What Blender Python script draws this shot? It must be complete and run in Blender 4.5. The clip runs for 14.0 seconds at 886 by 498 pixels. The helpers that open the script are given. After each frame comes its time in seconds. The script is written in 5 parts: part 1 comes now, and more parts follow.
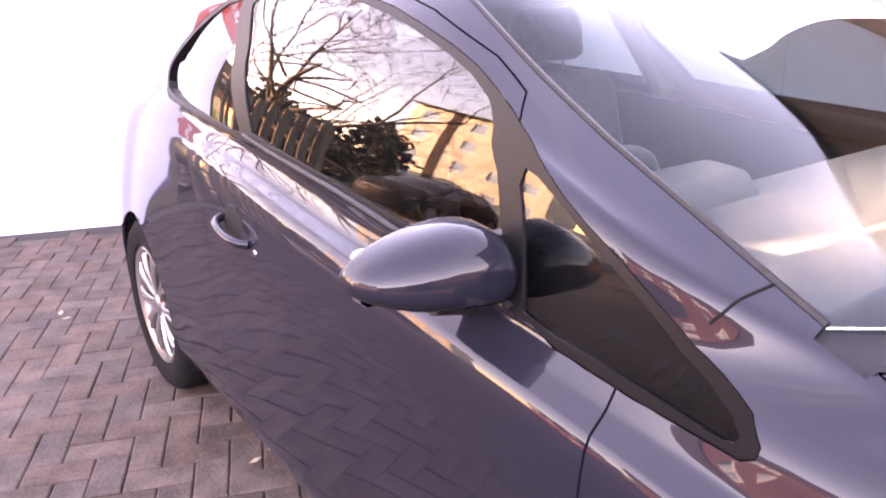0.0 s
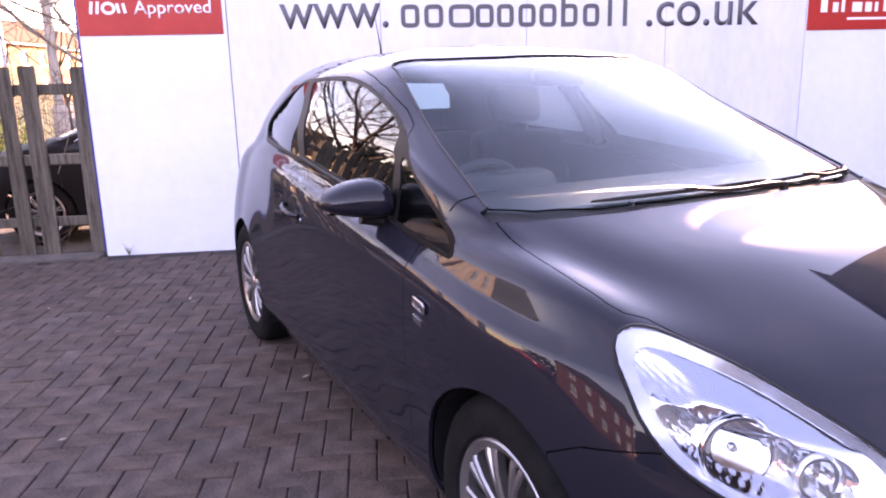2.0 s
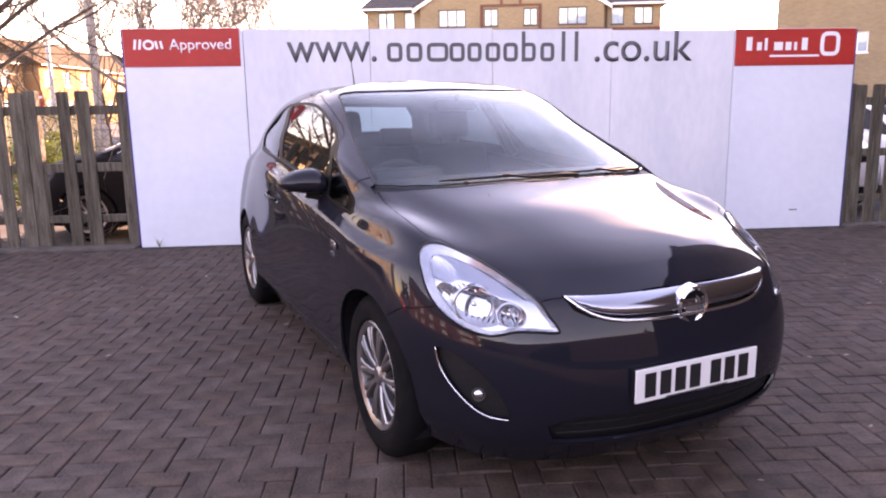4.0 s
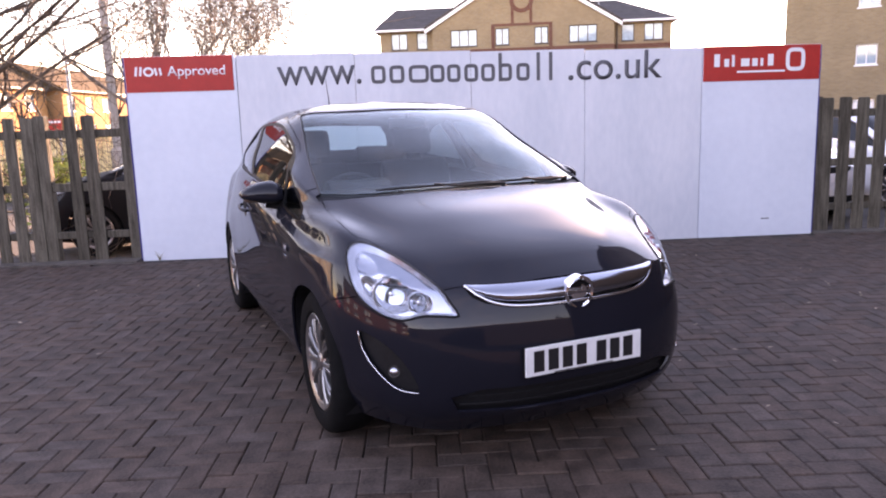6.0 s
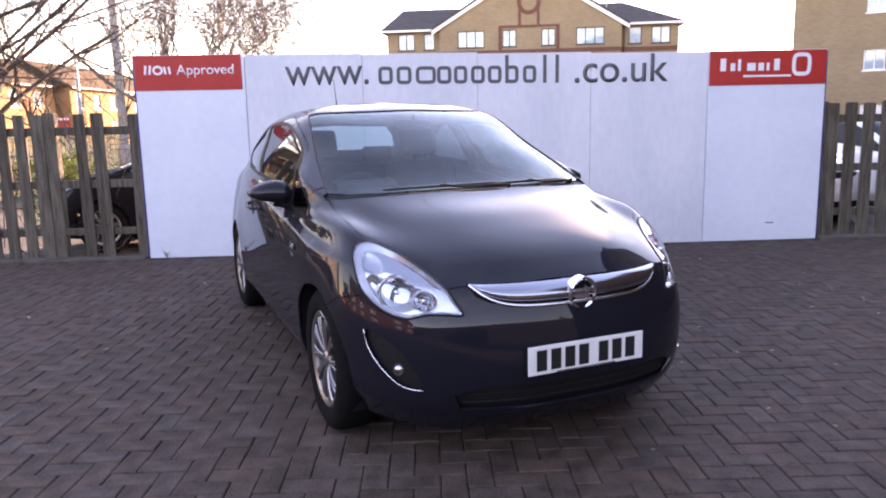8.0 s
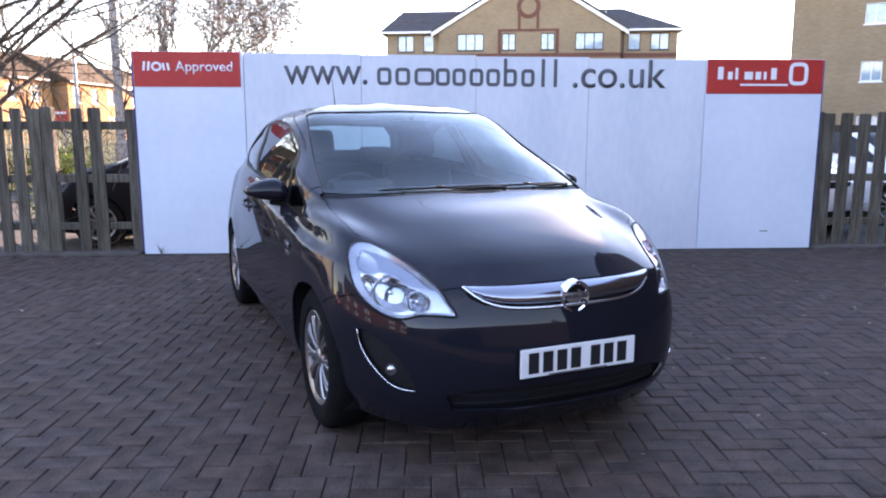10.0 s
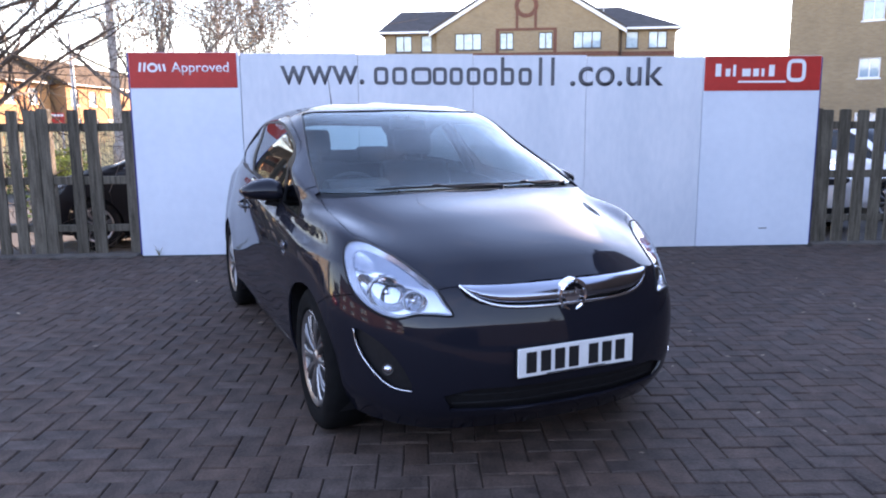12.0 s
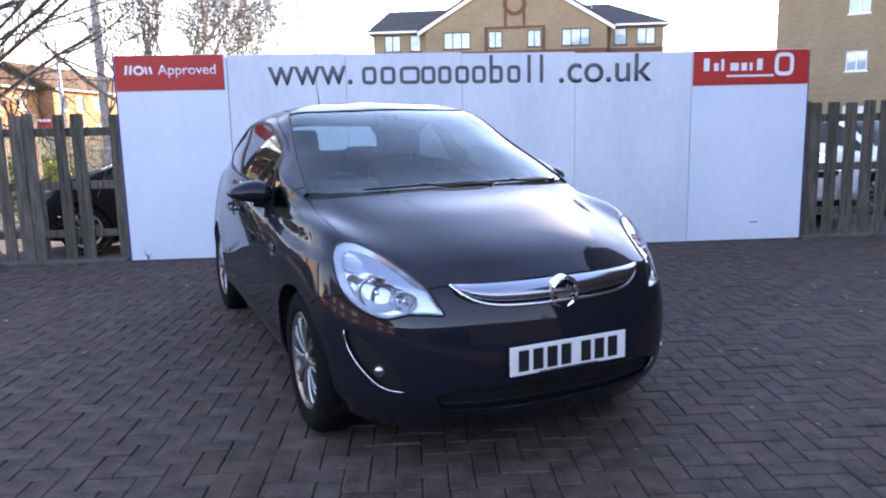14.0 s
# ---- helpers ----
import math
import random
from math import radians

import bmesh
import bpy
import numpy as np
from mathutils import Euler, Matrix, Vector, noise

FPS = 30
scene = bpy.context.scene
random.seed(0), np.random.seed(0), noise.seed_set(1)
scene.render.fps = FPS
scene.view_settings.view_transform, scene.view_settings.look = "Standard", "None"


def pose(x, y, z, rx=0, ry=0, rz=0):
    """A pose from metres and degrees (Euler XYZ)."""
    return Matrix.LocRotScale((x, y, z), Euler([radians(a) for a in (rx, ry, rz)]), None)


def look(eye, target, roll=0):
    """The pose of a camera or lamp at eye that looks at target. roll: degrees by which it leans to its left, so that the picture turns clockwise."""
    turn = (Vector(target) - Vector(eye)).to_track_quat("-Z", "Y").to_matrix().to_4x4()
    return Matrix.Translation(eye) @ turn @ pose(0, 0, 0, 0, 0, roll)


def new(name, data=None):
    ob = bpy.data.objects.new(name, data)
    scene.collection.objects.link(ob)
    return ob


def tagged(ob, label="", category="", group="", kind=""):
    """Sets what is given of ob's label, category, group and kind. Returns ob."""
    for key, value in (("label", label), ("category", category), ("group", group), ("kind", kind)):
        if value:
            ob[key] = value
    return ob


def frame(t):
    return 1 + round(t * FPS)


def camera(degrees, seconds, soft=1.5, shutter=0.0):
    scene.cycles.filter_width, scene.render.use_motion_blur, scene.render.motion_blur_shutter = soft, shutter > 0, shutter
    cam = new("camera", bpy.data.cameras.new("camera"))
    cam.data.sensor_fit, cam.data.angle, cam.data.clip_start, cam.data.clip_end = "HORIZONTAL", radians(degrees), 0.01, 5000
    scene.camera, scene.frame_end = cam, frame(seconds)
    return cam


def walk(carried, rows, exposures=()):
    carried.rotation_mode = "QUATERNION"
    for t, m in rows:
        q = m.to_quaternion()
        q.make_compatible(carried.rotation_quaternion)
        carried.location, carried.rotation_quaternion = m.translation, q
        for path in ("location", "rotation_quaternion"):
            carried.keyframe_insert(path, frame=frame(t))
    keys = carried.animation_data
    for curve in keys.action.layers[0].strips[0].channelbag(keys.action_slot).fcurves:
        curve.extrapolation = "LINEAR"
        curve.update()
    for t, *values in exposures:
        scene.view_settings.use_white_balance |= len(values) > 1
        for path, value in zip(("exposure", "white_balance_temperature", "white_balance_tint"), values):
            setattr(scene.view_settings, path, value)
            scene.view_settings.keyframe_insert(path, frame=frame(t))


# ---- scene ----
cam = camera(61.7, 14.0, soft=2.0)
PATH = [
    (0, (1.779, -4.925, 1.332), (2.287, -3.102, 0.683), -1.2),
    (0.5, (1.831, -5.208, 1.345), (2.176, -3.327, 0.76), -2.9),
    (1, (1.906, -5.575, 1.329), (2.157, -3.653, 0.836), -1.6),
    (1.5, (1.959, -5.863, 1.332), (2.144, -3.934, 0.84), -2.8),
    (2, (1.982, -6.176, 1.339), (2.222, -4.243, 0.887), -1.4),
    (2.5, (2.068, -6.537, 1.332), (2.206, -4.609, 0.818), -1.1),
    (3, (2.103, -6.852, 1.331), (2.286, -4.918, 0.854), -0.4),
    (3.5, (2.215, -7.146, 1.328), (2.419, -5.206, 0.885), -0.7),
    (4, (2.328, -7.393, 1.342), (2.497, -5.439, 0.953), -0.9),
    (6.5, (2.687, -7.829, 1.331), (2.805, -5.862, 0.991), -1.8),
    (7, (2.672, -7.831, 1.334), (2.791, -5.865, 0.988), -1.9),
    (7.5, (2.663, -7.842, 1.335), (2.768, -5.875, 0.992), -1.8),
    (8, (2.662, -7.854, 1.335), (2.768, -5.885, 0.997), -1.2),
    (10.5, (2.664, -7.866, 1.334), (2.785, -5.898, 1.004), 0.1),
    (11, (2.669, -7.864, 1.327), (2.797, -5.894, 1.004), 0.0),
    (11.5, (2.668, -7.866, 1.327), (2.787, -5.896, 1.006), -0.4),
    (12, (2.677, -7.848, 1.327), (2.797, -5.879, 0.994), -0.4),
    (12.5, (2.684, -7.837, 1.331), (2.815, -5.871, 0.987), -0.7),
    (13, (2.693, -7.829, 1.329), (2.837, -5.865, 0.983), -1.1),
    (13.5, (2.692, -7.831, 1.331), (2.834, -5.866, 0.988), -1.2),
    (14, (2.689, -7.825, 1.322), (2.829, -5.858, 0.987), -1.3),
]
walk(cam, [(t, look(eye, target, roll)) for t, eye, target, roll in PATH],
     exposures=[(0.0, 5.07, 9800, 62), (0.5, 4.52, 8800, 62), (1.0, 3.92, 8000, 60), (2.0, 3.57, 8050, 59), (3.0, 3.35, 8900, 58), (4.0, 3.20, 9000, 56), (6.5, 2.91, 8250, 47), (8.0, 2.91, 7950, 45), (10.5, 2.83, 6700, 33), (14.0, 2.83, 6700, 33)])

# ---- sky and sun: low winter sun standing above the hoarding ----
SUN_AZIMUTH, SUN_ELEVATION = 29.0, 11.8
world = bpy.data.worlds.new("sky")
scene.world = world
world.use_nodes = True
wn = world.node_tree
sky = wn.nodes.new("ShaderNodeTexSky")
sky.sky_type, sky.sun_disc = "NISHITA", False
sky.sun_elevation, sky.sun_rotation = radians(SUN_ELEVATION), radians(SUN_AZIMUTH)
sky.air_density, sky.dust_density, sky.ozone_density = 1.0, 0.03, 1.0
# thin broken cloud over the clear sky
where = wn.nodes.new("ShaderNodeTexCoord")
spread = wn.nodes.new("ShaderNodeMapping")
spread.inputs["Scale"].default_value = (1.0, 1.0, 2.2)
fleece = wn.nodes.new("ShaderNodeTexNoise")
fleece.inputs["Scale"].default_value, fleece.inputs["Detail"].default_value, fleece.inputs["Roughness"].default_value = 3.2, 8, 0.62
veil = wn.nodes.new("ShaderNodeMapRange")
veil.inputs[1].default_value, veil.inputs[2].default_value, veil.inputs[3].default_value, veil.inputs[4].default_value = 0.50, 0.76, 0.0, 0.32
pale = wn.nodes.new("ShaderNodeHueSaturation")
pale.inputs["Saturation"].default_value, pale.inputs["Value"].default_value = 0.35, 1.4
blend = wn.nodes.new("ShaderNodeMix")
blend.data_type = "RGBA"
wn.links.new(where.outputs["Generated"], spread.inputs[0])
wn.links.new(spread.outputs[0], fleece.inputs["Vector"])
wn.links.new(fleece.outputs["Fac"], veil.inputs[0])
wn.links.new(sky.outputs[0], pale.inputs["Color"])
wn.links.new(veil.outputs[0], blend.inputs[0])
wn.links.new(sky.outputs[0], blend.inputs[6])
wn.links.new(pale.outputs[0], blend.inputs[7])
wn.links.new(blend.outputs[2], wn.nodes["Background"].inputs[0])
wn.nodes["Background"].inputs[1].default_value = 0.15
lamp = bpy.data.lights.new("sun", "SUN")
lamp.energy, lamp.angle, lamp.color = 5.0, radians(0.5), (1.0, 0.82, 0.6)
to_sun = Vector((math.sin(radians(SUN_AZIMUTH)) * math.cos(radians(SUN_ELEVATION)),
                 math.cos(radians(SUN_AZIMUTH)) * math.cos(radians(SUN_ELEVATION)), math.sin(radians(SUN_ELEVATION))))
new("sun", lamp).matrix_world = look((0, 0, 30), Vector((0, 0, 30)) - to_sun)

# ---- materials ----
def material(name, base, rough=0.6, metal=0.0, coat=0.0, spec=0.5, vary=0.0, scale=8.0, tint=None, bump=0.0, bump_scale=60.0,
             island=0.0, transmission=0.0, ior=1.45, emit=None, rough_vary=0.0, stretch=(1, 1, 1), per_object=0.0, hue=0.0, coat_rough=0.02):
    """A principled material: base colour varied by two octaves of noise, with fine relief."""
    m = bpy.data.materials.new(name)
    m.use_nodes = True
    nt = m.node_tree
    b = nt.nodes["Principled BSDF"]
    b.inputs["Base Color"].default_value = (*base, 1)
    b.inputs["Roughness"].default_value = rough
    b.inputs["Metallic"].default_value = metal
    b.inputs["Coat Weight"].default_value = coat
    b.inputs["Coat Roughness"].default_value = coat_rough
    b.inputs["Coat IOR"].default_value = 1.42
    b.inputs["Specular IOR Level"].default_value = spec
    b.inputs["Transmission Weight"].default_value = transmission
    b.inputs["IOR"].default_value = ior
    if emit:
        b.inputs["Emission Color"].default_value = (*emit[0], 1)
        b.inputs["Emission Strength"].default_value = emit[1]
    co = nt.nodes.new("ShaderNodeTexCoord")
    mp = nt.nodes.new("ShaderNodeMapping")
    mp.inputs["Scale"].default_value = stretch
    nt.links.new(co.outputs["Object"], mp.inputs[0])
    col = None
    if vary:
        fac = None
        for sc, det in ((scale, 5), (scale * 9, 2)):
            n = nt.nodes.new("ShaderNodeTexNoise")
            n.inputs["Scale"].default_value, n.inputs["Detail"].default_value = sc, det
            nt.links.new(mp.outputs[0], n.inputs["Vector"])
            if fac is None:
                fac = n.outputs["Fac"]
            else:
                mx = nt.nodes.new("ShaderNodeMix")
                mx.inputs[0].default_value = 0.35
                nt.links.new(fac, mx.inputs[2]), nt.links.new(n.outputs["Fac"], mx.inputs[3])
                fac = mx.outputs[0]
        ramp = nt.nodes.new("ShaderNodeValToRGB")
        dark = [c * (1 - vary) for c in base]
        light = [min(1, c * (1 + vary)) for c in (tint or base)]
        ramp.color_ramp.elements[0].position, ramp.color_ramp.elements[0].color = 0.35, (*dark, 1)
        ramp.color_ramp.elements[1].position, ramp.color_ramp.elements[1].color = 0.65, (*light, 1)
        nt.links.new(fac, ramp.inputs[0])
        col = ramp.outputs[0]
        if rough_vary:
            mr = nt.nodes.new("ShaderNodeMapRange")
            mr.inputs[3].default_value, mr.inputs[4].default_value = rough - rough_vary, rough + rough_vary
            nt.links.new(fac, mr.inputs[0]), nt.links.new(mr.outputs[0], b.inputs["Roughness"])
    if island or per_object:
        if island:
            src = nt.nodes.new("ShaderNodeNewGeometry").outputs["Random Per Island"]
        else:
            src = nt.nodes.new("ShaderNodeObjectInfo").outputs["Random"]
        amount = island or per_object
        mr = nt.nodes.new("ShaderNodeMapRange")
        mr.inputs[3].default_value, mr.inputs[4].default_value = 1 - amount, 1 + amount
        nt.links.new(src, mr.inputs[0])
        hv = nt.nodes.new("ShaderNodeHueSaturation")
        nt.links.new(mr.outputs[0], hv.inputs["Value"])
        if hue:
            ml = nt.nodes.new("ShaderNodeMath")
            ml.operation = "MULTIPLY"
            ml.inputs[1].default_value = 7.31
            fr = nt.nodes.new("ShaderNodeMath")
            fr.operation = "FRACT"
            sr = nt.nodes.new("ShaderNodeMapRange")
            sr.inputs[3].default_value, sr.inputs[4].default_value = 1 - hue, 1 + hue
            nt.links.new(src, ml.inputs[0]), nt.links.new(ml.outputs[0], fr.inputs[0])
            nt.links.new(fr.outputs[0], sr.inputs[0]), nt.links.new(sr.outputs[0], hv.inputs["Saturation"])
        if col:
            nt.links.new(col, hv.inputs["Color"])
        else:
            hv.inputs["Color"].default_value = (*base, 1)
        col = hv.outputs[0]
    if col:
        nt.links.new(col, b.inputs["Base Color"])
    if bump:
        n = nt.nodes.new("ShaderNodeTexNoise")
        n.inputs["Scale"].default_value, n.inputs["Detail"].default_value = bump_scale, 4
        nt.links.new(mp.outputs[0], n.inputs["Vector"])
        bp = nt.nodes.new("ShaderNodeBump")
        bp.inputs["Strength"].default_value, bp.inputs["Distance"].default_value = bump, 0.01
        nt.links.new(n.outputs["Fac"], bp.inputs["Height"])
        nt.links.new(bp.outputs[0], b.inputs["Normal"])
    return m


def brick_material(name, a, b2, mortar, scale=1.0):
    """Brickwork at real size (225 x 75 mm courses) for walls that stay far off."""
    m = material(name, a, 0.9, spec=0.15)
    nt = m.node_tree
    br = nt.nodes.new("ShaderNodeTexBrick")
    co = nt.nodes.new("ShaderNodeTexCoord")
    mp = nt.nodes.new("ShaderNodeMapping")
    mp.inputs["Rotation"].default_value = (radians(90), 0, 0)
    br.inputs["Color1"].default_value, br.inputs["Color2"].default_value, br.inputs["Mortar"].default_value = (*a, 1), (*b2, 1), (*mortar, 1)
    br.inputs["Scale"].default_value = scale
    br.inputs["Brick Width"].default_value, br.inputs["Row Height"].default_value, br.inputs["Mortar Size"].default_value = 0.225, 0.075, 0.006
    nt.links.new(co.outputs["Object"], mp.inputs[0]), nt.links.new(mp.outputs[0], br.inputs["Vector"])
    n = nt.nodes.new("ShaderNodeTexNoise")
    n.inputs["Scale"].default_value = 0.7
    nt.links.new(co.outputs["Object"], n.inputs["Vector"])
    mx = nt.nodes.new("ShaderNodeMix")
    mx.data_type, mx.blend_type = "RGBA", "MULTIPLY"
    mx.inputs[0].default_value = 0.35
    nt.links.new(br.outputs["Color"], mx.inputs[6]), nt.links.new(n.outputs["Fac"], mx.inputs[7])
    nt.links.new(mx.outputs[2], nt.nodes["Principled BSDF"].inputs["Base Color"])
    return m


PAINT = material("navy_metallic_paint", (0.0085, 0.0090, 0.0145), 0.5, 0.0, coat=0.85, coat_rough=0.03, spec=0.04, vary=0.3, scale=900.0)
GLASS = material("tinted_glass", (0.60, 0.74, 0.76), 0.0, transmission=1.0, ior=1.23)
SIDE_GLASS = material("dark_tinted_glass", (0.16, 0.19, 0.19), 0.0, transmission=1.0, ior=1.5)
CLEAR = material("clear_polycarbonate", (0.97, 0.98, 1.0), 0.0, transmission=1.0, ior=1.3)
BLACK_PLASTIC = material("black_plastic", (0.010, 0.010, 0.011), 0.5, spec=0.3, vary=0.3, scale=60, bump=0.08, bump_scale=400)
SATIN_BLACK = material("satin_black_trim", (0.006, 0.006, 0.0065), 0.42, spec=0.2, bump=0.05, bump_scale=300)
GLOSS_BLACK = material("gloss_black_plastic", (0.007, 0.007, 0.008), 0.16, spec=0.35)
RUBBER = material("tyre_rubber", (0.007, 0.007, 0.0072), 0.9, spec=0.12, vary=0.35, scale=20, bump=0.2, bump_scale=150)
CHROME = material("chrome", (0.82, 0.83, 0.85), 0.07, 1.0)
BAR_CHROME = material("dark_satin_chrome", (0.34, 0.36, 0.41), 0.14, 1.0)
SATIN = material("satin_chrome", (0.52, 0.54, 0.58), 0.2, 1.0)
ALLOY = material("silver_alloy", (0.30, 0.29, 0.285), 0.3, 0.85, vary=0.08, scale=15)
REFLECTOR = material("lamp_reflector", (0.40, 0.43, 0.48), 0.09, 1.0)
SILVER_TRIM = material("silver_lamp_trim", (0.42, 0.45, 0.50), 0.25, 0.8, vary=0.15, scale=25)
FABRIC = material("dark_seat_fabric", (0.02, 0.02, 0.023), 0.9, vary=0.4, scale=40, bump=0.3, bump_scale=300)
DASH = material("dark_dashboard", (0.03, 0.03, 0.033), 0.6, vary=0.2, scale=30, bump=0.15, bump_scale=350)
RED_LENS = material("red_lamp_lens", (0.35, 0.01, 0.01), 0.08, coat=0.5)
PLATE_WHITE = material("white_plate_plastic", (0.78, 0.78, 0.76), 0.3, vary=0.06, scale=12)
INK = material("black_ink", (0.015, 0.015, 0.016), 0.4)
BOARD = material("white_board_laminate", (0.70, 0.76, 0.84), 0.38, vary=0.04, scale=1.3, tint=(0.72, 0.77, 0.84), bump=0.02, bump_scale=5, rough_vary=0.08)
BOARD_OLD = material("weathered_white_board", (0.66, 0.70, 0.755), 0.42, vary=0.05, scale=1.3, tint=(0.72, 0.735, 0.77), stretch=(1.4, 1.0, 0.6), bump=0.03, bump_scale=4, rough_vary=0.08)
BOARD_RED = material("red_vinyl", (0.52, 0.035, 0.025), 0.4, vary=0.1, scale=2)
LETTER_GREY = material("grey_vinyl", (0.10, 0.10, 0.11), 0.4, vary=0.15, scale=5)
LETTER_WHITE = material("white_vinyl", (0.85, 0.85, 0.86), 0.4)
BLUE_EDGE = material("blue_trim", (0.03, 0.035, 0.22), 0.4)
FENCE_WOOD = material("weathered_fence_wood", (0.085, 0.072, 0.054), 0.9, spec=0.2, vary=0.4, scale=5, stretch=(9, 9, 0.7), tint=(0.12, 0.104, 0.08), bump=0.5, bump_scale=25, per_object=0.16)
# far fence's wood, made pale so that its colour carries the full sun
SUNLIT_WOOD = material("sunlit_fence_wood", (0.76, 0.60, 0.30), 0.8, vary=0.25, scale=4, stretch=(8, 8, 0.7), bump=0.3, bump_scale=25, per_object=0.15)
PAVER = material("brown_grey_block_paver", (0.062, 0.0425, 0.034), 0.78, spec=0.32, vary=0.4, scale=9, tint=(0.076, 0.053, 0.043), bump=0.4, bump_scale=70, island=0.18, hue=0.16, rough_vary=0.1)
PAVER_ONE = material("brown_grey_block_paver_single", (0.062, 0.0425, 0.034), 0.78, spec=0.32, vary=0.4, scale=9, tint=(0.076, 0.053, 0.043), bump=0.4, bump_scale=70, per_object=0.18, hue=0.16, rough_vary=0.1)
JOINT = material("dark_joint_sand", (0.025, 0.021, 0.018), 0.95, vary=0.4, scale=15, bump=0.3, bump_scale=120)
ASPHALT = material("asphalt", (0.06, 0.058, 0.056), 0.9, vary=0.35, scale=1.2, bump=0.4, bump_scale=90)
CONCRETE = material("concrete_edging", (0.095, 0.082, 0.070), 0.9, vary=0.35, scale=6, bump=0.4, bump_scale=60)
BARK = material("bark", (0.075, 0.062, 0.05), 0.9, vary=0.45, scale=6, stretch=(3, 3, 0.6), bump=0.6, bump_scale=30)
PALE_BARK = material("pale_bark", (0.20, 0.17, 0.14), 0.9, vary=0.4, scale=5, bump=0.4, bump_scale=30)
LEAF_BROWN = material("autumn_leaf", (0.34, 0.19, 0.075), 0.7, island=0.5)
LEAF_GREEN = material("hedge_leaf", (0.23, 0.27, 0.06), 0.6, island=0.55)
BRICK_BUFF = brick_material("buff_brick", (0.36, 0.26, 0.15), (0.30, 0.21, 0.12), (0.34, 0.30, 0.24))
BRICK_ORANGE = brick_material("orange_brick", (0.47, 0.225, 0.085), (0.40, 0.185, 0.07), (0.42, 0.30, 0.18))
BRICK_RED = brick_material("red_brown_brick", (0.20, 0.075, 0.05), (0.16, 0.06, 0.04), (0.22, 0.18, 0.15))
# darkened brick: carries the shade of the backlit block and the recess strip
BRICK_SHADED = brick_material("shaded_brown_brick", (0.075, 0.045, 0.034), (0.062, 0.038, 0.03), (0.10, 0.085, 0.07))
RENDER_CREAM = material("cream_render", (0.66, 0.57, 0.42), 0.85, vary=0.12, scale=0.6)
SLATE = material("dark_roof_tile", (0.050, 0.043, 0.040), 0.7, vary=0.35, scale=2.0, stretch=(1, 1, 4), bump=0.3, bump_scale=12)
TILE_BROWN = material("brown_roof_tile", (0.080, 0.052, 0.028), 0.9, spec=0.15, vary=0.4, scale=2.0, stretch=(1, 1, 4), bump=0.3, bump_scale=12)
DARK_STEEL = material("dull_brake_steel", (0.06, 0.055, 0.05), 0.6, 0.5, vary=0.3, scale=20)
WEED = material("dry_weed", (0.16, 0.14, 0.06), 0.8)
CLADDING = material("dark_grey_cladding", (0.014, 0.013, 0.015), 0.7, spec=0.1, vary=0.2, scale=0.8, stretch=(1, 1, 6))
UPVC = material("white_upvc", (0.78, 0.78, 0.78), 0.35, vary=0.04, scale=3)
DARK_FRAME = material("brown_window_frame", (0.06, 0.04, 0.03), 0.5, vary=0.2, scale=10)
PANE = material("window_pane", (0.30, 0.42, 0.50), 0.04, vary=0.3, scale=0.5, spec=1.0)
GALV = material("galvanised_steel", (0.42, 0.43, 0.44), 0.45, 0.6, vary=0.2, scale=9)
POLE_WOOD = material("pole_timber", (0.34, 0.31, 0.28), 0.85, vary=0.3, scale=5, stretch=(5, 5, 0.5))
BLACK_PAINT = material("black_car_paint", (0.008, 0.008, 0.009), 0.5, spec=0.06, vary=0.3, scale=300)
WHITE_PAINT = material("white_car_paint", (0.75, 0.76, 0.78), 0.25, coat=1.0, vary=0.04, scale=5)
RED_PAINT = material("red_car_paint", (0.42, 0.015, 0.012), 0.25, coat=1.0, vary=0.1, scale=20)
CAR_GLASS = material("dark_car_glass", (0.012, 0.014, 0.016), 0.05, spec=0.25)


# ---- mesh helpers ----
def thing(name, label, category, m=None, group="", kind=""):
    ob = new(name)
    ob.empty_display_size = 0.1
    if m is not None:
        ob.matrix_world = m
    return tagged(ob, label, category, group, kind)


def mesh_of(bm, mat, smooth=False):
    me = bpy.data.meshes.new("mesh")
    bm.to_mesh(me)
    bm.free()
    for one in (mat if isinstance(mat, (list, tuple)) else [mat]):
        me.materials.append(one)
    if smooth:
        me.polygons.foreach_set("use_smooth", [True] * len(me.polygons))
        me.set_sharp_from_angle(angle=radians(smooth if smooth is not True else 40))
    return me


def part(name, bm, mat, parent, label="", smooth=False, m=None):
    """One mesh object under a thing or under a part; coordinates are the parent's own."""
    ob = new(name, mesh_of(bm, mat, smooth))
    ob.parent = parent
    if m is not None:
        ob.matrix_basis = m
    return tagged(ob, label)


def solid(name, bm, mat, label, category, m=None, group="", kind="", smooth=False):
    ob = new(name, mesh_of(bm, mat, smooth))
    if m is not None:
        ob.matrix_world = m
    return tagged(ob, label, category, group, kind)


def join(*bms):
    out = bms[0]
    for other in bms[1:]:
        me = bpy.data.meshes.new("join")
        other.to_mesh(me)
        other.free()
        out.from_mesh(me)
        bpy.data.meshes.remove(me)
    return out


def box(lo, hi, bevel=0.0, segments=1):
    bm = bmesh.new()
    lo, hi = Vector(lo), Vector(hi)
    bmesh.ops.create_cube(bm, size=1, matrix=Matrix.Translation((lo + hi) / 2) @ Matrix.Diagonal((*(hi - lo), 1)))
    if bevel:
        bmesh.ops.bevel(bm, geom=bm.edges[:], offset=bevel, segments=segments, affect="EDGES", profile=0.5)
    return bm


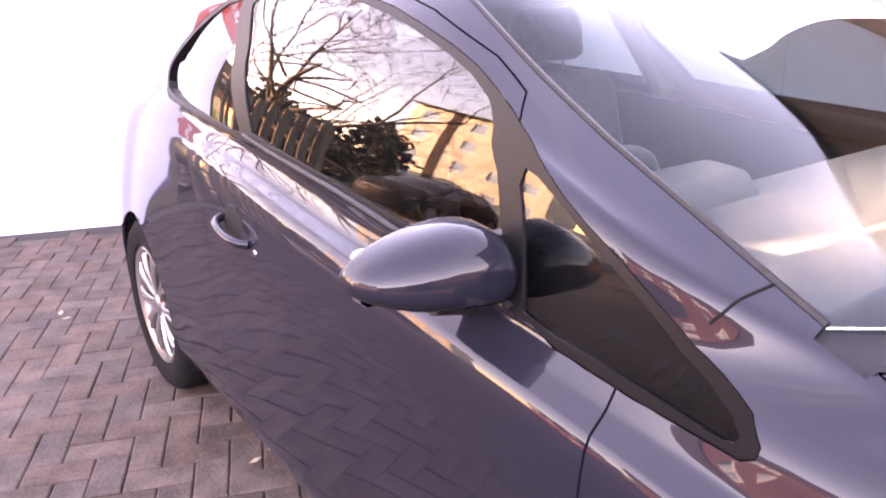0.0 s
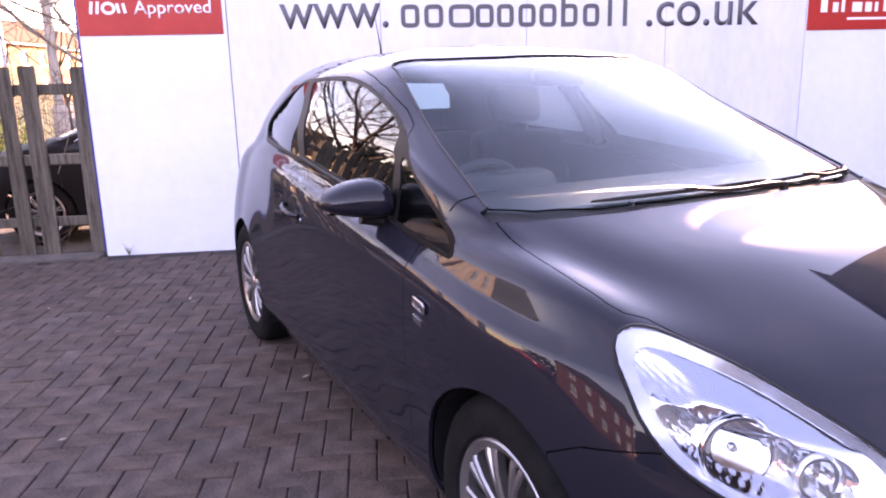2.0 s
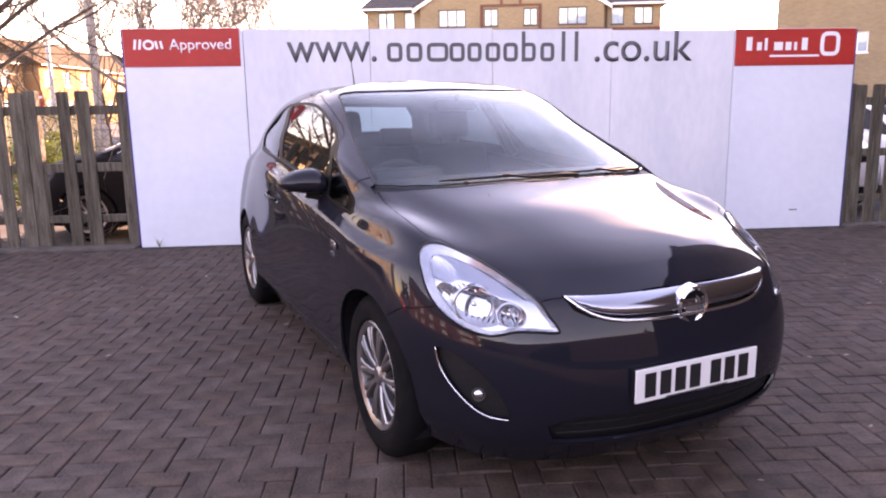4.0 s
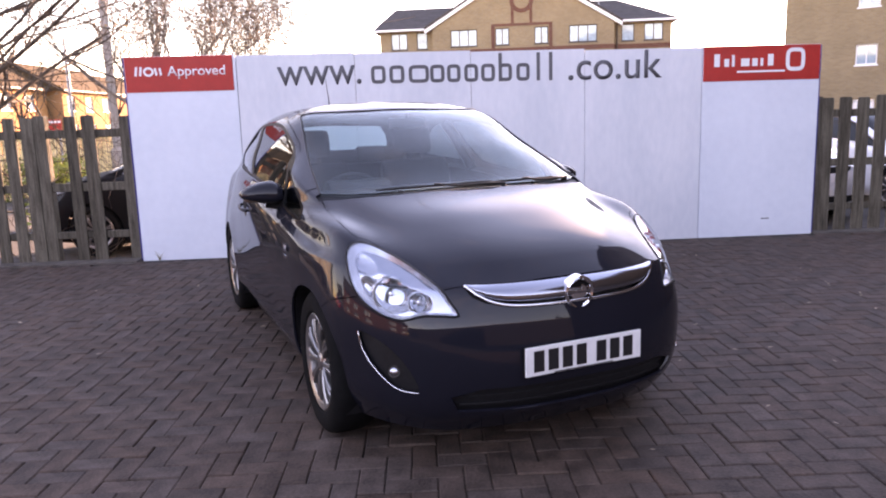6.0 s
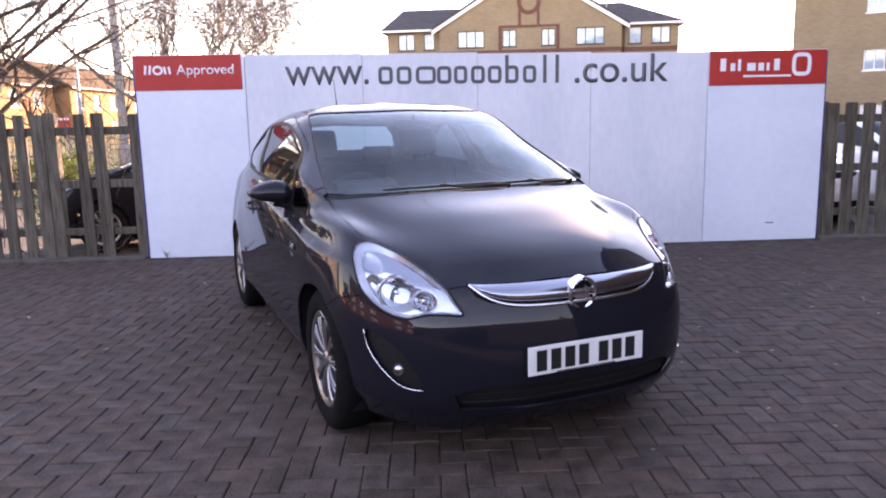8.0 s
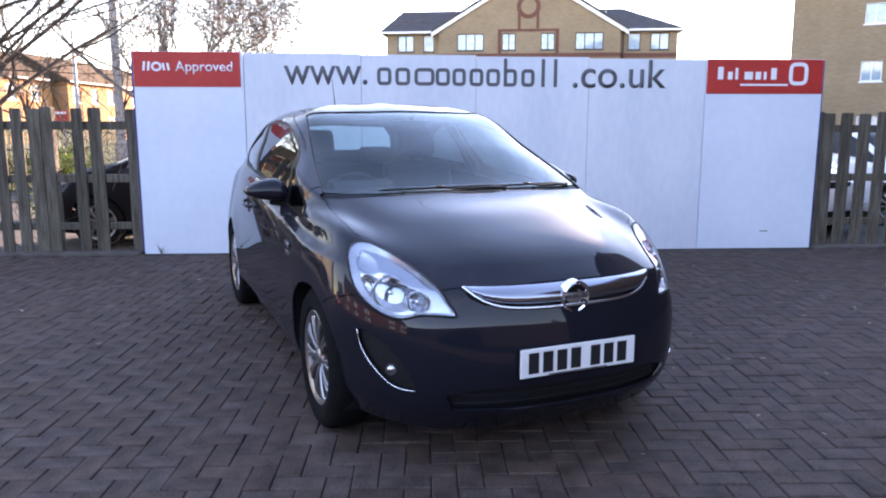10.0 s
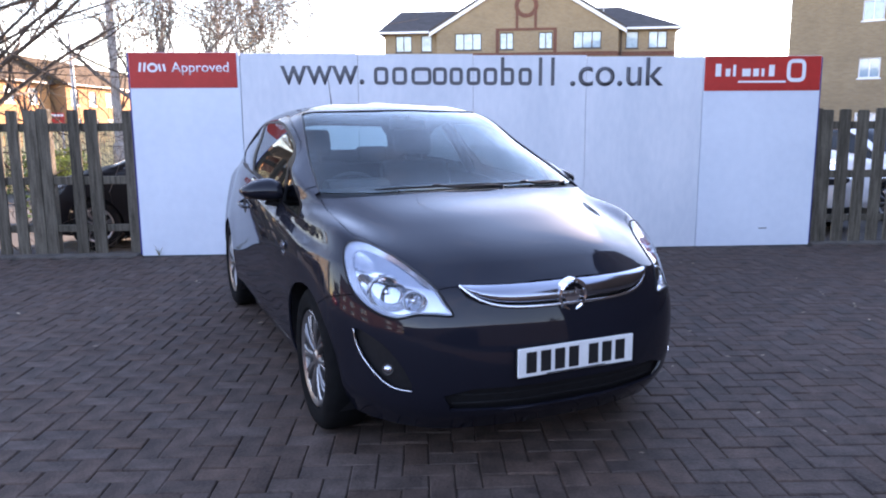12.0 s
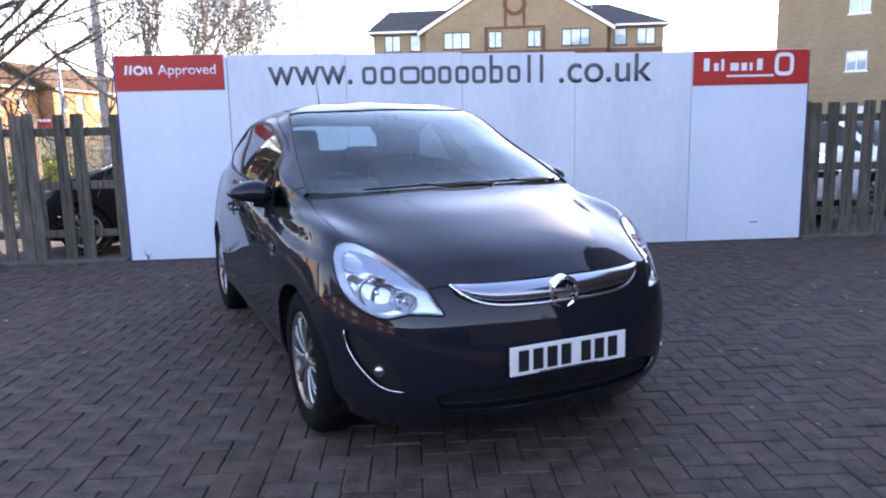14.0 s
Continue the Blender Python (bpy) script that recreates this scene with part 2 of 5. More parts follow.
def prism(outline, lo, hi, axis="z", bevel=0.0):
    """A polygon pulled along an axis. outline in the other two axes, in the order (y,z), (x,z) or (x,y)."""
    bm = bmesh.new()
    place = {"x": lambda a, b, c: (c, a, b), "y": lambda a, b, c: (a, c, b), "z": lambda a, b, c: (a, b, c)}[axis]
    low = [bm.verts.new(place(a, b, lo)) for a, b in outline]
    top = [bm.verts.new(place(a, b, hi)) for a, b in outline]
    bm.faces.new(low), bm.faces.new(top)
    for i in range(len(outline)):
        j = (i + 1) % len(outline)
        bm.faces.new((low[i], low[j], top[j], top[i]))
    bmesh.ops.recalc_face_normals(bm, faces=bm.faces[:])
    if bevel:
        bmesh.ops.bevel(bm, geom=bm.edges[:], offset=bevel, segments=2, affect="EDGES", profile=0.5, clamp_overlap=True)
    return bm


def lathe(profile, steps=32, axis="z"):
    """A closed profile of (radius, height) turned round an axis."""
    bm = bmesh.new()
    rings = []
    for i in range(steps):
        a = 2 * math.pi * i / steps
        c, s = math.cos(a), math.sin(a)
        rings.append([bm.verts.new({"z": (r * c, r * s, h), "x": (h, r * c, r * s), "y": (r * s, h, r * c)}[axis]) for r, h in profile])
    n = len(profile)
    for i in range(steps):
        p, q = rings[i], rings[(i + 1) % steps]
        for k in range(n):
            l = (k + 1) % n
            bm.faces.new((p[k], q[k], q[l], p[l]))
    bmesh.ops.remove_doubles(bm, verts=bm.verts[:], dist=1e-6)
    bmesh.ops.recalc_face_normals(bm, faces=bm.faces[:])
    return bm


def tube(points, radii, sides=6, bm=None, caps=True):
    """A tapered tube along a line of points."""
    bm = bm or bmesh.new()
    pts = [Vector(p) for p in points]
    if not isinstance(radii, (list, tuple)):
        radii = [radii] * len(pts)
    prev, rings = None, []
    for i, p in enumerate(pts):
        d = (pts[min(i + 1, len(pts) - 1)] - pts[max(i - 1, 0)]).normalized()
        if prev is None:
            prev = d.orthogonal().normalized()
        a = (prev - d * prev.dot(d)).normalized()
        prev, b = a, d.cross(a)
        rings.append([bm.verts.new(p + radii[i] * (math.cos(2 * math.pi * k / sides) * a + math.sin(2 * math.pi * k / sides) * b)) for k in range(sides)])
    for p, q in zip(rings, rings[1:]):
        for k in range(sides):
            l = (k + 1) % sides
            bm.faces.new((p[k], p[l], q[l], q[k]))
    if caps:
        bm.faces.new(rings[0][::-1]), bm.faces.new(rings[-1])
    return bm


def spline(points, n):
    """Catmull-Rom through the points, n steps a span."""
    p = [Vector(q) for q in points]
    out = []
    for i in range(len(p) - 1):
        a, b, c, d = p[max(i - 1, 0)], p[i], p[i + 1], p[min(i + 2, len(p) - 1)]
        for k in range(n):
            t = k / n
            out.append(0.5 * (2 * b + (c - a) * t + (2 * a - 5 * b + 4 * c - d) * t * t + (3 * b - a - 3 * c + d) * t ** 3))
    return out + [p[-1]]


def lettering(text, size, depth, mat, name, parent, m, label="", squeeze=1.0):
    """Raised letters in the built-in font, turned into a mesh."""
    cu = bpy.data.curves.new("letters", "FONT")
    cu.body, cu.size, cu.extrude = text, size, depth
    tmp = bpy.data.objects.new("letters", cu)
    me = bpy.data.meshes.new_from_object(tmp)
    bpy.data.objects.remove(tmp)
    me.materials.append(mat)
    ob = new(name, me)
    ob.parent = parent
    ob.matrix_basis = m @ Matrix.Diagonal((squeeze, 1, 1, 1))
    return tagged(ob, label)


# ---- ground ----
GROUND = -0.15      # beyond the fence the ground lies a kerb lower than the yard
LOW = Matrix.Translation((0, 0, GROUND))
bm = bmesh.new()
bmesh.ops.create_circle(bm, cap_ends=True, segments=96, radius=1500, matrix=LOW)
solid("ground", bm, ASPHALT, "dark grey asphalt ground stretching to the horizon", "ground", kind="structure")
YARD = (-3.6, 9.4, -9.2, -0.12)
bm = box((-14, -30, -0.2), (16, 0.25, -0.016))
yard = solid("pavement", bm, JOINT, "dark sandy bed of the block-paved yard", "pavement", kind="structure")
bm = box((-14, -0.13, -0.1), (-0.02, 0.06, 0.012), 0.008)
solid("kerb", bm, CONCRETE, "stained concrete edging below the picket fence", "kerb", kind="structure")
bm = box((7.23, -0.13, -0.1), (16, 0.06, 0.008), 0.008)
solid("kerb", bm, CONCRETE, "stained concrete edging below the picket fence", "kerb", kind="structure")


# ---- the hoarding ----
def fitted_letters(text, x0, x1, z0, height, ref, mat, name, parent, label):
    """Letters that fill x0 to x1, with a character ref's height given, on the front of a board."""
    cu = bpy.data.curves.new("letters", "FONT")
    cu.body, cu.size, cu.extrude, cu.offset = text, 1.0, 0.0, 0.006
    tmp = bpy.data.objects.new("letters", cu)
    me = bpy.data.meshes.new_from_object(tmp)
    co = np.empty(len(me.vertices) * 3)
    me.vertices.foreach_get("co", co)
    co = co.reshape(-1, 3)
    cu.body = ref
    me2 = bpy.data.meshes.new_from_object(tmp)
    rz = max(v.co.y for v in me2.vertices)
    lo, hi = co[:, 0].min(), co[:, 0].max()
    bpy.data.objects.remove(tmp)
    bm = bmesh.new()
    bm.from_mesh(me)
    for v in bm.verts:
        v.co = Vector((x0 + (v.co.x - lo) * (x1 - x0) / (hi - lo), -0.0, z0 + v.co.y * height / rz))
    ret = bmesh.ops.extrude_face_region(bm, geom=bm.faces[:])
    for g in ret["geom"]:
        if isinstance(g, bmesh.types.BMVert):
            g.co.y -= 0.003
    bmesh.ops.recalc_face_normals(bm, faces=bm.faces[:])
    return part(name, bm, mat, parent, label)


def stroke_shape(points, width, parent, mat, name, y=-0.003, closed=False):
    """A plain flat stroke of a given width along a line in the board's plane."""
    bm = bmesh.new()
    pts = [Vector((p[0], 0, p[1])) for p in points]
    n = len(pts)
    l, r = [], []
    for i in range(n):
        a = pts[(i - 1) % n] if closed or i else pts[i]
        b = pts[(i + 1) % n] if closed or i < n - 1 else pts[i]
        d = (b - a).normalized()
        side = Vector((-d.z, 0, d.x)) * width / 2
        for store, q in ((l, pts[i] + side), (r, pts[i] - side)):
            store.append((bm.verts.new(q), bm.verts.new(q + Vector((0, y, 0)))))
    for i in range(n if closed else n - 1):
        j = (i + 1) % n
        bm.faces.new((l[i][1], l[j][1], r[j][1], r[i][1]))
        bm.faces.new((l[i][0], l[i][1], l[j][1], l[j][0]))
        bm.faces.new((r[i][0], r[i][1], r[j][1], r[j][0]))
    bmesh.ops.recalc_face_normals(bm, faces=bm.faces[:])
    return part(name, bm, mat, parent)


def ring_points(cx, cz, a, b, n=20, power=2.6):
    out = []
    for i in range(n):
        t = 2 * math.pi * i / n
        c, s = math.cos(t), math.sin(t)
        out.append((cx + a * abs(c) ** (2 / power) * (1 if c > 0 else -1), cz + b * abs(s) ** (2 / power) * (1 if s > 0 else -1)))
    return out


SHEETS = [(0.0, 1.098, 2.055, BOARD), (1.104, 2.29, 2.045, BOARD_OLD), (2.294, 3.48, 2.035, BOARD_OLD), (3.484, 4.67, 2.022, BOARD_OLD),
          (4.674, 5.925, 2.008, BOARD_OLD), (5.931, 7.205, 2.012, BOARD)]
hoarding = thing("hoarding", "white sheet hoarding with grey web address and red headers", "hoarding", pose(0, 0, 0))
for i, (a, b, top, mat) in enumerate(SHEETS):
    front = -0.004 * (i in (0, 5))
    part("panel", box((a, front, -0.03), (b, 0.018, top), 0.0015), mat, hoarding)
for x in (0.03, 1.1, 2.3, 3.5, 4.68, 5.93, 7.17):
    part("post", box((x - 0.035, 0.019, -0.03), (x + 0.035, 0.09, 2.03 if x < 3 else 2.0), 0.003), FENCE_WOOD, hoarding)
for x0, x1, z0, z1 in ((0.004, 1.07, 1.705, 2.052), (5.936, 7.2, 1.652, 2.009)):
    part("header_panel", box((x0, -0.010, z0), (x1, -0.0045, z1), 0.001), BOARD_RED, hoarding, "red vinyl header panel")
part("edge_trim", box((-0.014, -0.006, 0.0), (-0.001, 0.024, 2.05), 0.002), BLUE_EDGE, hoarding, "blue edge trim")
part("edge_trim", box((7.206, -0.006, 0.0), (7.216, 0.024, 2.0), 0.002), BLUE_EDGE, hoarding, "blue edge trim")
fitted_letters("www.", 1.505, 2.356, 1.737, 0.183, "w", LETTER_GREY, "lettering", hoarding, "grey vinyl letters www.")
fitted_letters(".co.uk", 4.50, 5.495, 1.712, 0.285, "k", LETTER_GREY, "lettering", hoarding, "grey vinyl letters .co.uk")
# the name between them stays a row of plain strokes
XH, SW = 0.18, 0.036
for cx, w, tall in ((2.53, .15, 0), (2.72, .155, 0), (2.945, .21, 0), (3.135, .15, 0), (3.305, .14, 0), (3.485, .145, 0), (3.66, .145, 0), (3.84, .14, 1), (4.025, .14, 0), (4.185, 0, 1), (4.315, 0, 1)):
    z = 1.735 - 0.0075 * (cx - 1.5)
    if w:
        stroke_shape(ring_points(cx, z + XH / 2, w / 2 - SW / 2, XH / 2 - SW / 2, power=5), SW, hoarding, LETTER_GREY, "letter_shape", closed=True)
    if tall:
        x = cx - w / 2 + (SW / 2 if w else 0)
        stroke_shape([(x, z + 0.285), (x, z)], SW, hoarding, LETTER_GREY, "letter_shape", y=-0.0036)
header = fitted_letters("Approved", 0.42, 0.992, 1.862, 0.095, "A", LETTER_WHITE, "lettering", hoarding, "white vinyl letters Approved")
header.location.y = -0.0105
for pts, closed in (([(0.105, 1.865), (0.118, 1.955)], False), ([(0.150, 1.865), (0.163, 1.955)], False), (ring_points(0.235, 1.905, 0.042, 0.036, power=2.0), True),
                    ([(0.300, 1.94), (0.312, 1.868)], False), ([(0.345, 1.94), (0.357, 1.868)], False)):
    stroke_shape(pts, 0.022, hoarding, LETTER_WHITE, "logo_shape", closed=closed).location.y = -0.0105
for k, (x, w, z0, z1) in enumerate(((6.05, 0.06, 1.80, 1.93), (6.16, 0.05, 1.80, 1.88), (6.24, 0.03, 1.80, 1.92), (6.34, 0.09, 1.80, 1.88), (6.46, 0.06, 1.80, 1.88), (6.55, 0.03, 1.80, 1.88), (6.63, 0.06, 1.80, 1.92))):
    part("logo_shape", box((x, -0.0135, z0), (x + w, -0.0102, z1)), LETTER_WHITE, hoarding)
stroke_shape(ring_points(6.93, 1.86, 0.085, 0.10, power=4), 0.04, hoarding, LETTER_WHITE, "logo_shape", closed=True).location.y = -0.0105
part("logo_shape", box((6.3, -0.013, 1.735), (6.82, -0.0102, 1.755)), LETTER_WHITE, hoarding)


part("scuff", box((6.628, -0.0052, 0.168), (6.718, -0.0042, 0.178)), INK, hoarding, "short dark scuff mark")
rnd = random.Random(8)
weed = thing("weed", "small dry weed at the foot of the hoarding", "plant", pose(0.18, -0.045, -0.01))
for k in range(9):
    tip = Vector((rnd.uniform(-.05, .05), rnd.uniform(-.02, .015), rnd.uniform(.05, .11)))
    part("blade", tube([(0, 0, 0), tip * .55 + Vector((0, 0, .012)), tip], [.003, .0022, .0008], 4), WEED, weed)


# ---- picket fences ----
def picket(name, parent, x, width, top, y0, y1, lean=0.0, wood=None):
    w = width / 2
    bm = prism([(x - w, 0.0), (x + w, 0.0), (x + w + lean, top - 0.012), (x + w - 0.012 + lean, top), (x - w + 0.012 + lean, top), (x - w + lean, top - 0.012)], y0, y1, "y", 0.004)
    return part(name, bm, wood or FENCE_WOOD, parent)


def picket_fence(label, xs, posts, top, x0, x1, m, seed, wood=None):
    rnd = random.Random(seed)
    f = thing("picket_fence", label, "fence", m)
    for x, w in xs:
        picket("picket", f, x, w, top + rnd.uniform(-0.012, 0.012), -0.012, 0.012, rnd.uniform(-0.008, 0.008), wood)
    for x, w in posts:
        picket("post", f, x, w, top + 0.01, 0.0, 0.10, 0.0, wood)
    for z0, z1 in ((1.275, 1.36), (0.73, 0.815), (0.235, 0.31)):
        part("rail", box((x0, 0.014, z0 * top / 1.495), (x1, 0.055, z1 * top / 1.495), 0.006), wood or FENCE_WOOD, f)
    return f


left_xs = [(-1.05, 0.125), (-0.62, 0.115), (-0.436, 0.13), (-0.075, 0.115)] + [(-1.22 - 0.185 * i, 0.115) for i in range(6)]
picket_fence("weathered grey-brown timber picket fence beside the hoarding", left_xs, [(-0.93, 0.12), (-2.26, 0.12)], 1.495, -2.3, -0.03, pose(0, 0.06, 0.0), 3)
right_xs = [(7.36 + 0.2 * i, 0.13) for i in range(16)]
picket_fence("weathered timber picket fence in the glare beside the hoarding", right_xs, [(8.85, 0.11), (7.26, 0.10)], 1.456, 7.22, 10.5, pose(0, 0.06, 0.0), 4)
far_xs = [(0.1 + 0.21 * i, 0.13) for i in range(52)]
picket_fence("timber picket fence beside the road, sunlight put into its pale colour", far_xs, [(0.9 + 2.0 * i, 0.1) for i in range(6)], 1.5, 0, 11.0, pose(-5.9, 6.0, GROUND, 0, 0, 92), 6, SUNLIT_WOOD)


# ---- trees ----
def grow(bm, leaves, rnd, p, d, length, radius, level, levels, up, spread, twig, limbs=None):
    steps = 5 if level < levels else 4
    pts, radii = [p.copy()], [radius]
    for i in range(steps):
        if level and p.y < -1.55 and abs(d.y) > 0.0 and twig < 0.0034:
            d.y = abs(d.y)
        jitter = Vector((rnd.uniform(-1, 1), rnd.uniform(-1, 1), rnd.uniform(-1, 1))) * (0.10 + 0.06 * level)
        d = (d + jitter + Vector((0, 0, up)) * 0.10).normalized()
        p = p + d * length / steps
        pts.append(p.copy())
        radii.append(max(twig, radius * (1 - 0.62 * (i + 1) / steps)))
    tube(pts, radii, 8 if level == 0 else (5 if level < 3 else 3), bm[min(level, 1)], caps=level == 0)
    if level >= levels:
        if leaves is not None:
            for q in pts[1:]:
                leaves.append(q)
        return
    n = rnd.randint(3, 5) if level < levels - 1 else rnd.randint(3, 4)
    if limbs:
        n = limbs[1]
    for k in range(n):
        i = min(steps, max(1 if level else 2, int(round(steps * (0.35 + 0.65 * (k + 1) / n)))))
        axis = d.orthogonal().normalized()
        axis.rotate(Matrix.Rotation(2 * math.pi * k * 0.38 + rnd.uniform(-0.3, 0.3) if limbs else rnd.uniform(0, 2 * math.pi), 3, d))
        nd = d.copy()
        nd.rotate(Matrix.Rotation(radians(rnd.uniform(48, 68) if limbs else rnd.uniform(*spread)), 3, axis))
        if 2.0 < p.x and p.y < -1.3 and level:
            continue
        reach = limbs[0] * rnd.uniform(0.8, 1.15) if limbs else length * rnd.uniform(0.6, 0.82)
        grow(bm, leaves, rnd, pts[i], nd, reach, radii[i] * rnd.uniform(0.6, 0.8), level + 1, levels, up, spread, twig)


def leaf_cloud(points, rnd, size, share, per=2, scatter=0.12):
    verts, faces = [], []
    for q in points:
        if rnd.random() > share:
            continue
        for _ in range(per):
            c = q + Vector((rnd.gauss(0, scatter), rnd.gauss(0, scatter), rnd.gauss(0, scatter)))
            a = Vector((rnd.gauss(0, 1), rnd.gauss(0, 1), rnd.gauss(0, 1))).normalized()
            b = a.orthogonal().normalized()
            s = size * rnd.uniform(0.6, 1.3)
            k = len(verts)
            verts += [c - a * s, c + b * s * 0.5 + a.cross(b) * s * 0.1, c + a * s, c - b * s * 0.5]
            faces.append((k, k + 1, k + 2, k + 3))
    return verts, faces


def tree(label, base, height, radius, seed, bark, levels=4, up=1.0, spread=(22, 50), leaf=None, leaf_size=0.04, share=0.5, per=2, lean=(0, 0), twig=0.004, scatter=0.12, limbs=None, stem=0.42, boughs=()):
    rnd = random.Random(seed)
    t = thing("tree", label, "tree", LOW @ pose(*base), group="trees beyond the hoarding")
    bm, pts = (bmesh.new(), bmesh.new()), []
    grow(bm, pts, rnd, Vector((0, 0, -0.05)), Vector((lean[0], lean[1], 1)).normalized(), height * stem, radius, 0, levels, up, spread, twig, limbs)
    for z, way, reach, r in boughs:
        grow(bm, pts, rnd, Vector((0, 0, z)), Vector(way).normalized(), reach, r, 1, levels, up, spread, twig)
    part("trunk", bm[0], bark, t, smooth=60)
    part("branching", bm[1], bark, t, "forked branches and fine twigs", smooth=60)
    if leaf:
        verts, faces = leaf_cloud(pts, rnd, leaf_size, share, per, scatter)
        me = bpy.data.meshes.new("crown")
        me.from_pydata([tuple(v) for v in verts], [], faces)
        me.materials.append(leaf)
        crown = new("crown", me)
        crown.parent = t
        tagged(crown, "sparse brown autumn leaves")
    return t


def at_sight(az, dist):
    """A ground place seen from the standing point, by its bearing and distance."""
    return (2.69 + dist * math.sin(radians(az)), -7.83 + dist * math.cos(radians(az)), 0)


tree("bare dark tree with spreading limbs behind the picket fence", (-3.05, 1.95, 0), 4.6, 0.115, 11, BARK, 5, 0.15, (30, 66), twig=0.0032, limbs=(2.8, 10),
     boughs=((1.6, (.82, 0, .55), 3.3, .036), (1.86, (.7, -.05, .7), 2.6, .032), (2.45, (.92, -.1, .25), 2.8, .025), (1.5, (.76, -.12, .65), 3.0, .028), (2.1, (.85, .2, .5), 2.8, .025)))
tree("pale-barked tree with forked limbs and few yellow leaves", at_sight(-16.9, 24), 8.0, 0.2, 12, PALE_BARK, 4, 1.1, (14, 34), LEAF_BROWN, 0.045, 0.6, 1, limbs=(3.6, 5), scatter=0.4, twig=0.009, stem=0.30)
tree("slender pale tree with rising limbs behind the hoarding", at_sight(-15.2, 26), 8.4, 0.19, 13, PALE_BARK, 4, 1.1, (14, 38), LEAF_BROWN, 0.045, 0.5, 1, scatter=0.4, twig=0.009, stem=0.36)
tree("young tree with clinging brown leaves behind the hoarding", at_sight(-12.6, 29), 8.6, 0.13, 18, PALE_BARK, 4, 1.2, (14, 36), LEAF_BROWN, 0.045, 0.6, 1, scatter=0.45, twig=0.009, stem=0.36)
tree("upright tree with fine twigs and brown leaves", at_sight(-10.4, 28), 8.4, 0.11, 19, PALE_BARK, 4, 1.4, (14, 36), LEAF_BROWN, 0.045, 0.8, 2, scatter=0.5, twig=0.009, stem=0.34)
tree("thin tree with drifts of dry leaves behind the hoarding", at_sight(-9.0, 30), 8.6, 0.11, 14, PALE_BARK, 4, 1.4, (14, 36), LEAF_BROWN, 0.045, 0.8, 2, scatter=0.5, twig=0.009, stem=0.34)
tree("slim tree with brown autumn leaves behind the hoarding", at_sight(-7.5, 31), 8.6, 0.11, 15, PALE_BARK, 4, 1.4, (14, 36), LEAF_BROWN, 0.045, 0.7, 2, scatter=0.5, twig=0.009, stem=0.34)
tree("small street tree with autumn leaves near the houses", at_sight(-19.3, 26), 7.0, 0.08, 16, BARK, 4, 1.0, (18, 45), LEAF_BROWN, 0.045, 0.4, 2, scatter=0.35, twig=0.007, stem=0.36)
tree("thin roadside tree with a few leaves", at_sight(-25.5, 22), 5.5, 0.07, 17, BARK, 4, 1.0, (18, 45), LEAF_BROWN, 0.04, 0.3, 1, scatter=0.25, twig=0.006)


def bush(label, base, size, seed, n=1800):
    rnd = random.Random(seed)
    t = thing("bush", label, "bush", LOW @ pose(*base))
    bm = bmesh.new()
    pts = []
    for k in range(14):
        d = Vector((rnd.uniform(-0.6, 0.6), rnd.uniform(-0.6, 0.6), 1)).normalized()
        end = Vector((d.x * size[0], d.y * size[1], d.z * size[2] * rnd.uniform(0.7, 1.0)))
        tube([(0, 0, 0), end * 0.5 + Vector((rnd.uniform(-.05, .05), 0, 0)), end], [0.012, 0.008, 0.003], 4, bm)
    part("stems", bm, BARK, t)
    for k in range(n):
        while True:
            q = Vector((rnd.uniform(-1, 1), rnd.uniform(-1, 1), rnd.uniform(0.05, 1)))
            if q.x ** 2 + q.y ** 2 + (q.z - 0.4) ** 2 / 0.5 < 1.0 + rnd.uniform(-0.35, 0.2):
                break
        pts.append(Vector((q.x * size[0], q.y * size[1], q.z * size[2])))
    verts, faces = leaf_cloud(pts, rnd, 0.05, 1.0, 2, 0.05)
    me = bpy.data.meshes.new("foliage")
    me.from_pydata([tuple(v) for v in verts], [], faces)
    me.materials.append(LEAF_GREEN)
    ob = new("foliage", me)
    ob.parent = t
    return t


bush("green and yellow laurel bush behind the picket fence", (-2.6, 4.3, 0), (0.55, 0.45, 1.08), 21, 1200)
bush("low green shrub beside the far fence", (-6.2, 9.6, 0), (0.7, 0.6, 0.9), 22, 900)


# ---- buildings ----
def window_unit(parent, x0, x1, z0, z1, lights, frame_mat, y=0.0):
    """A window set into a facade that faces -y: frame, panes and sill, each its own mesh."""
    bar = 0.06
    w = part("window", box((x0, y + 0.03, z0), (x1, y + 0.06, z1)), PANE, parent)
    for a, b, c, d in ((x0, x1, z0, z0 + bar), (x0, x1, z1 - bar, z1), (x0, x0 + bar, z0, z1), (x1 - bar, x1, z0, z1)):
        part("frame", box((a, y - 0.015, c), (b, y + 0.029, d)), frame_mat, w)
    for k in range(1, lights):
        x = x0 + (x1 - x0) * k / lights
        part("mullion", box((x - bar / 2, y - 0.02, z0 + bar), (x + bar / 2, y + 0.029, z1 - bar)), frame_mat, w)
    part("sill", box((x0 - 0.06, y - 0.09, z0 - 0.07), (x1 + 0.06, y + 0.02, z0)), UPVC if frame_mat is UPVC else CONCRETE, w)
    return w


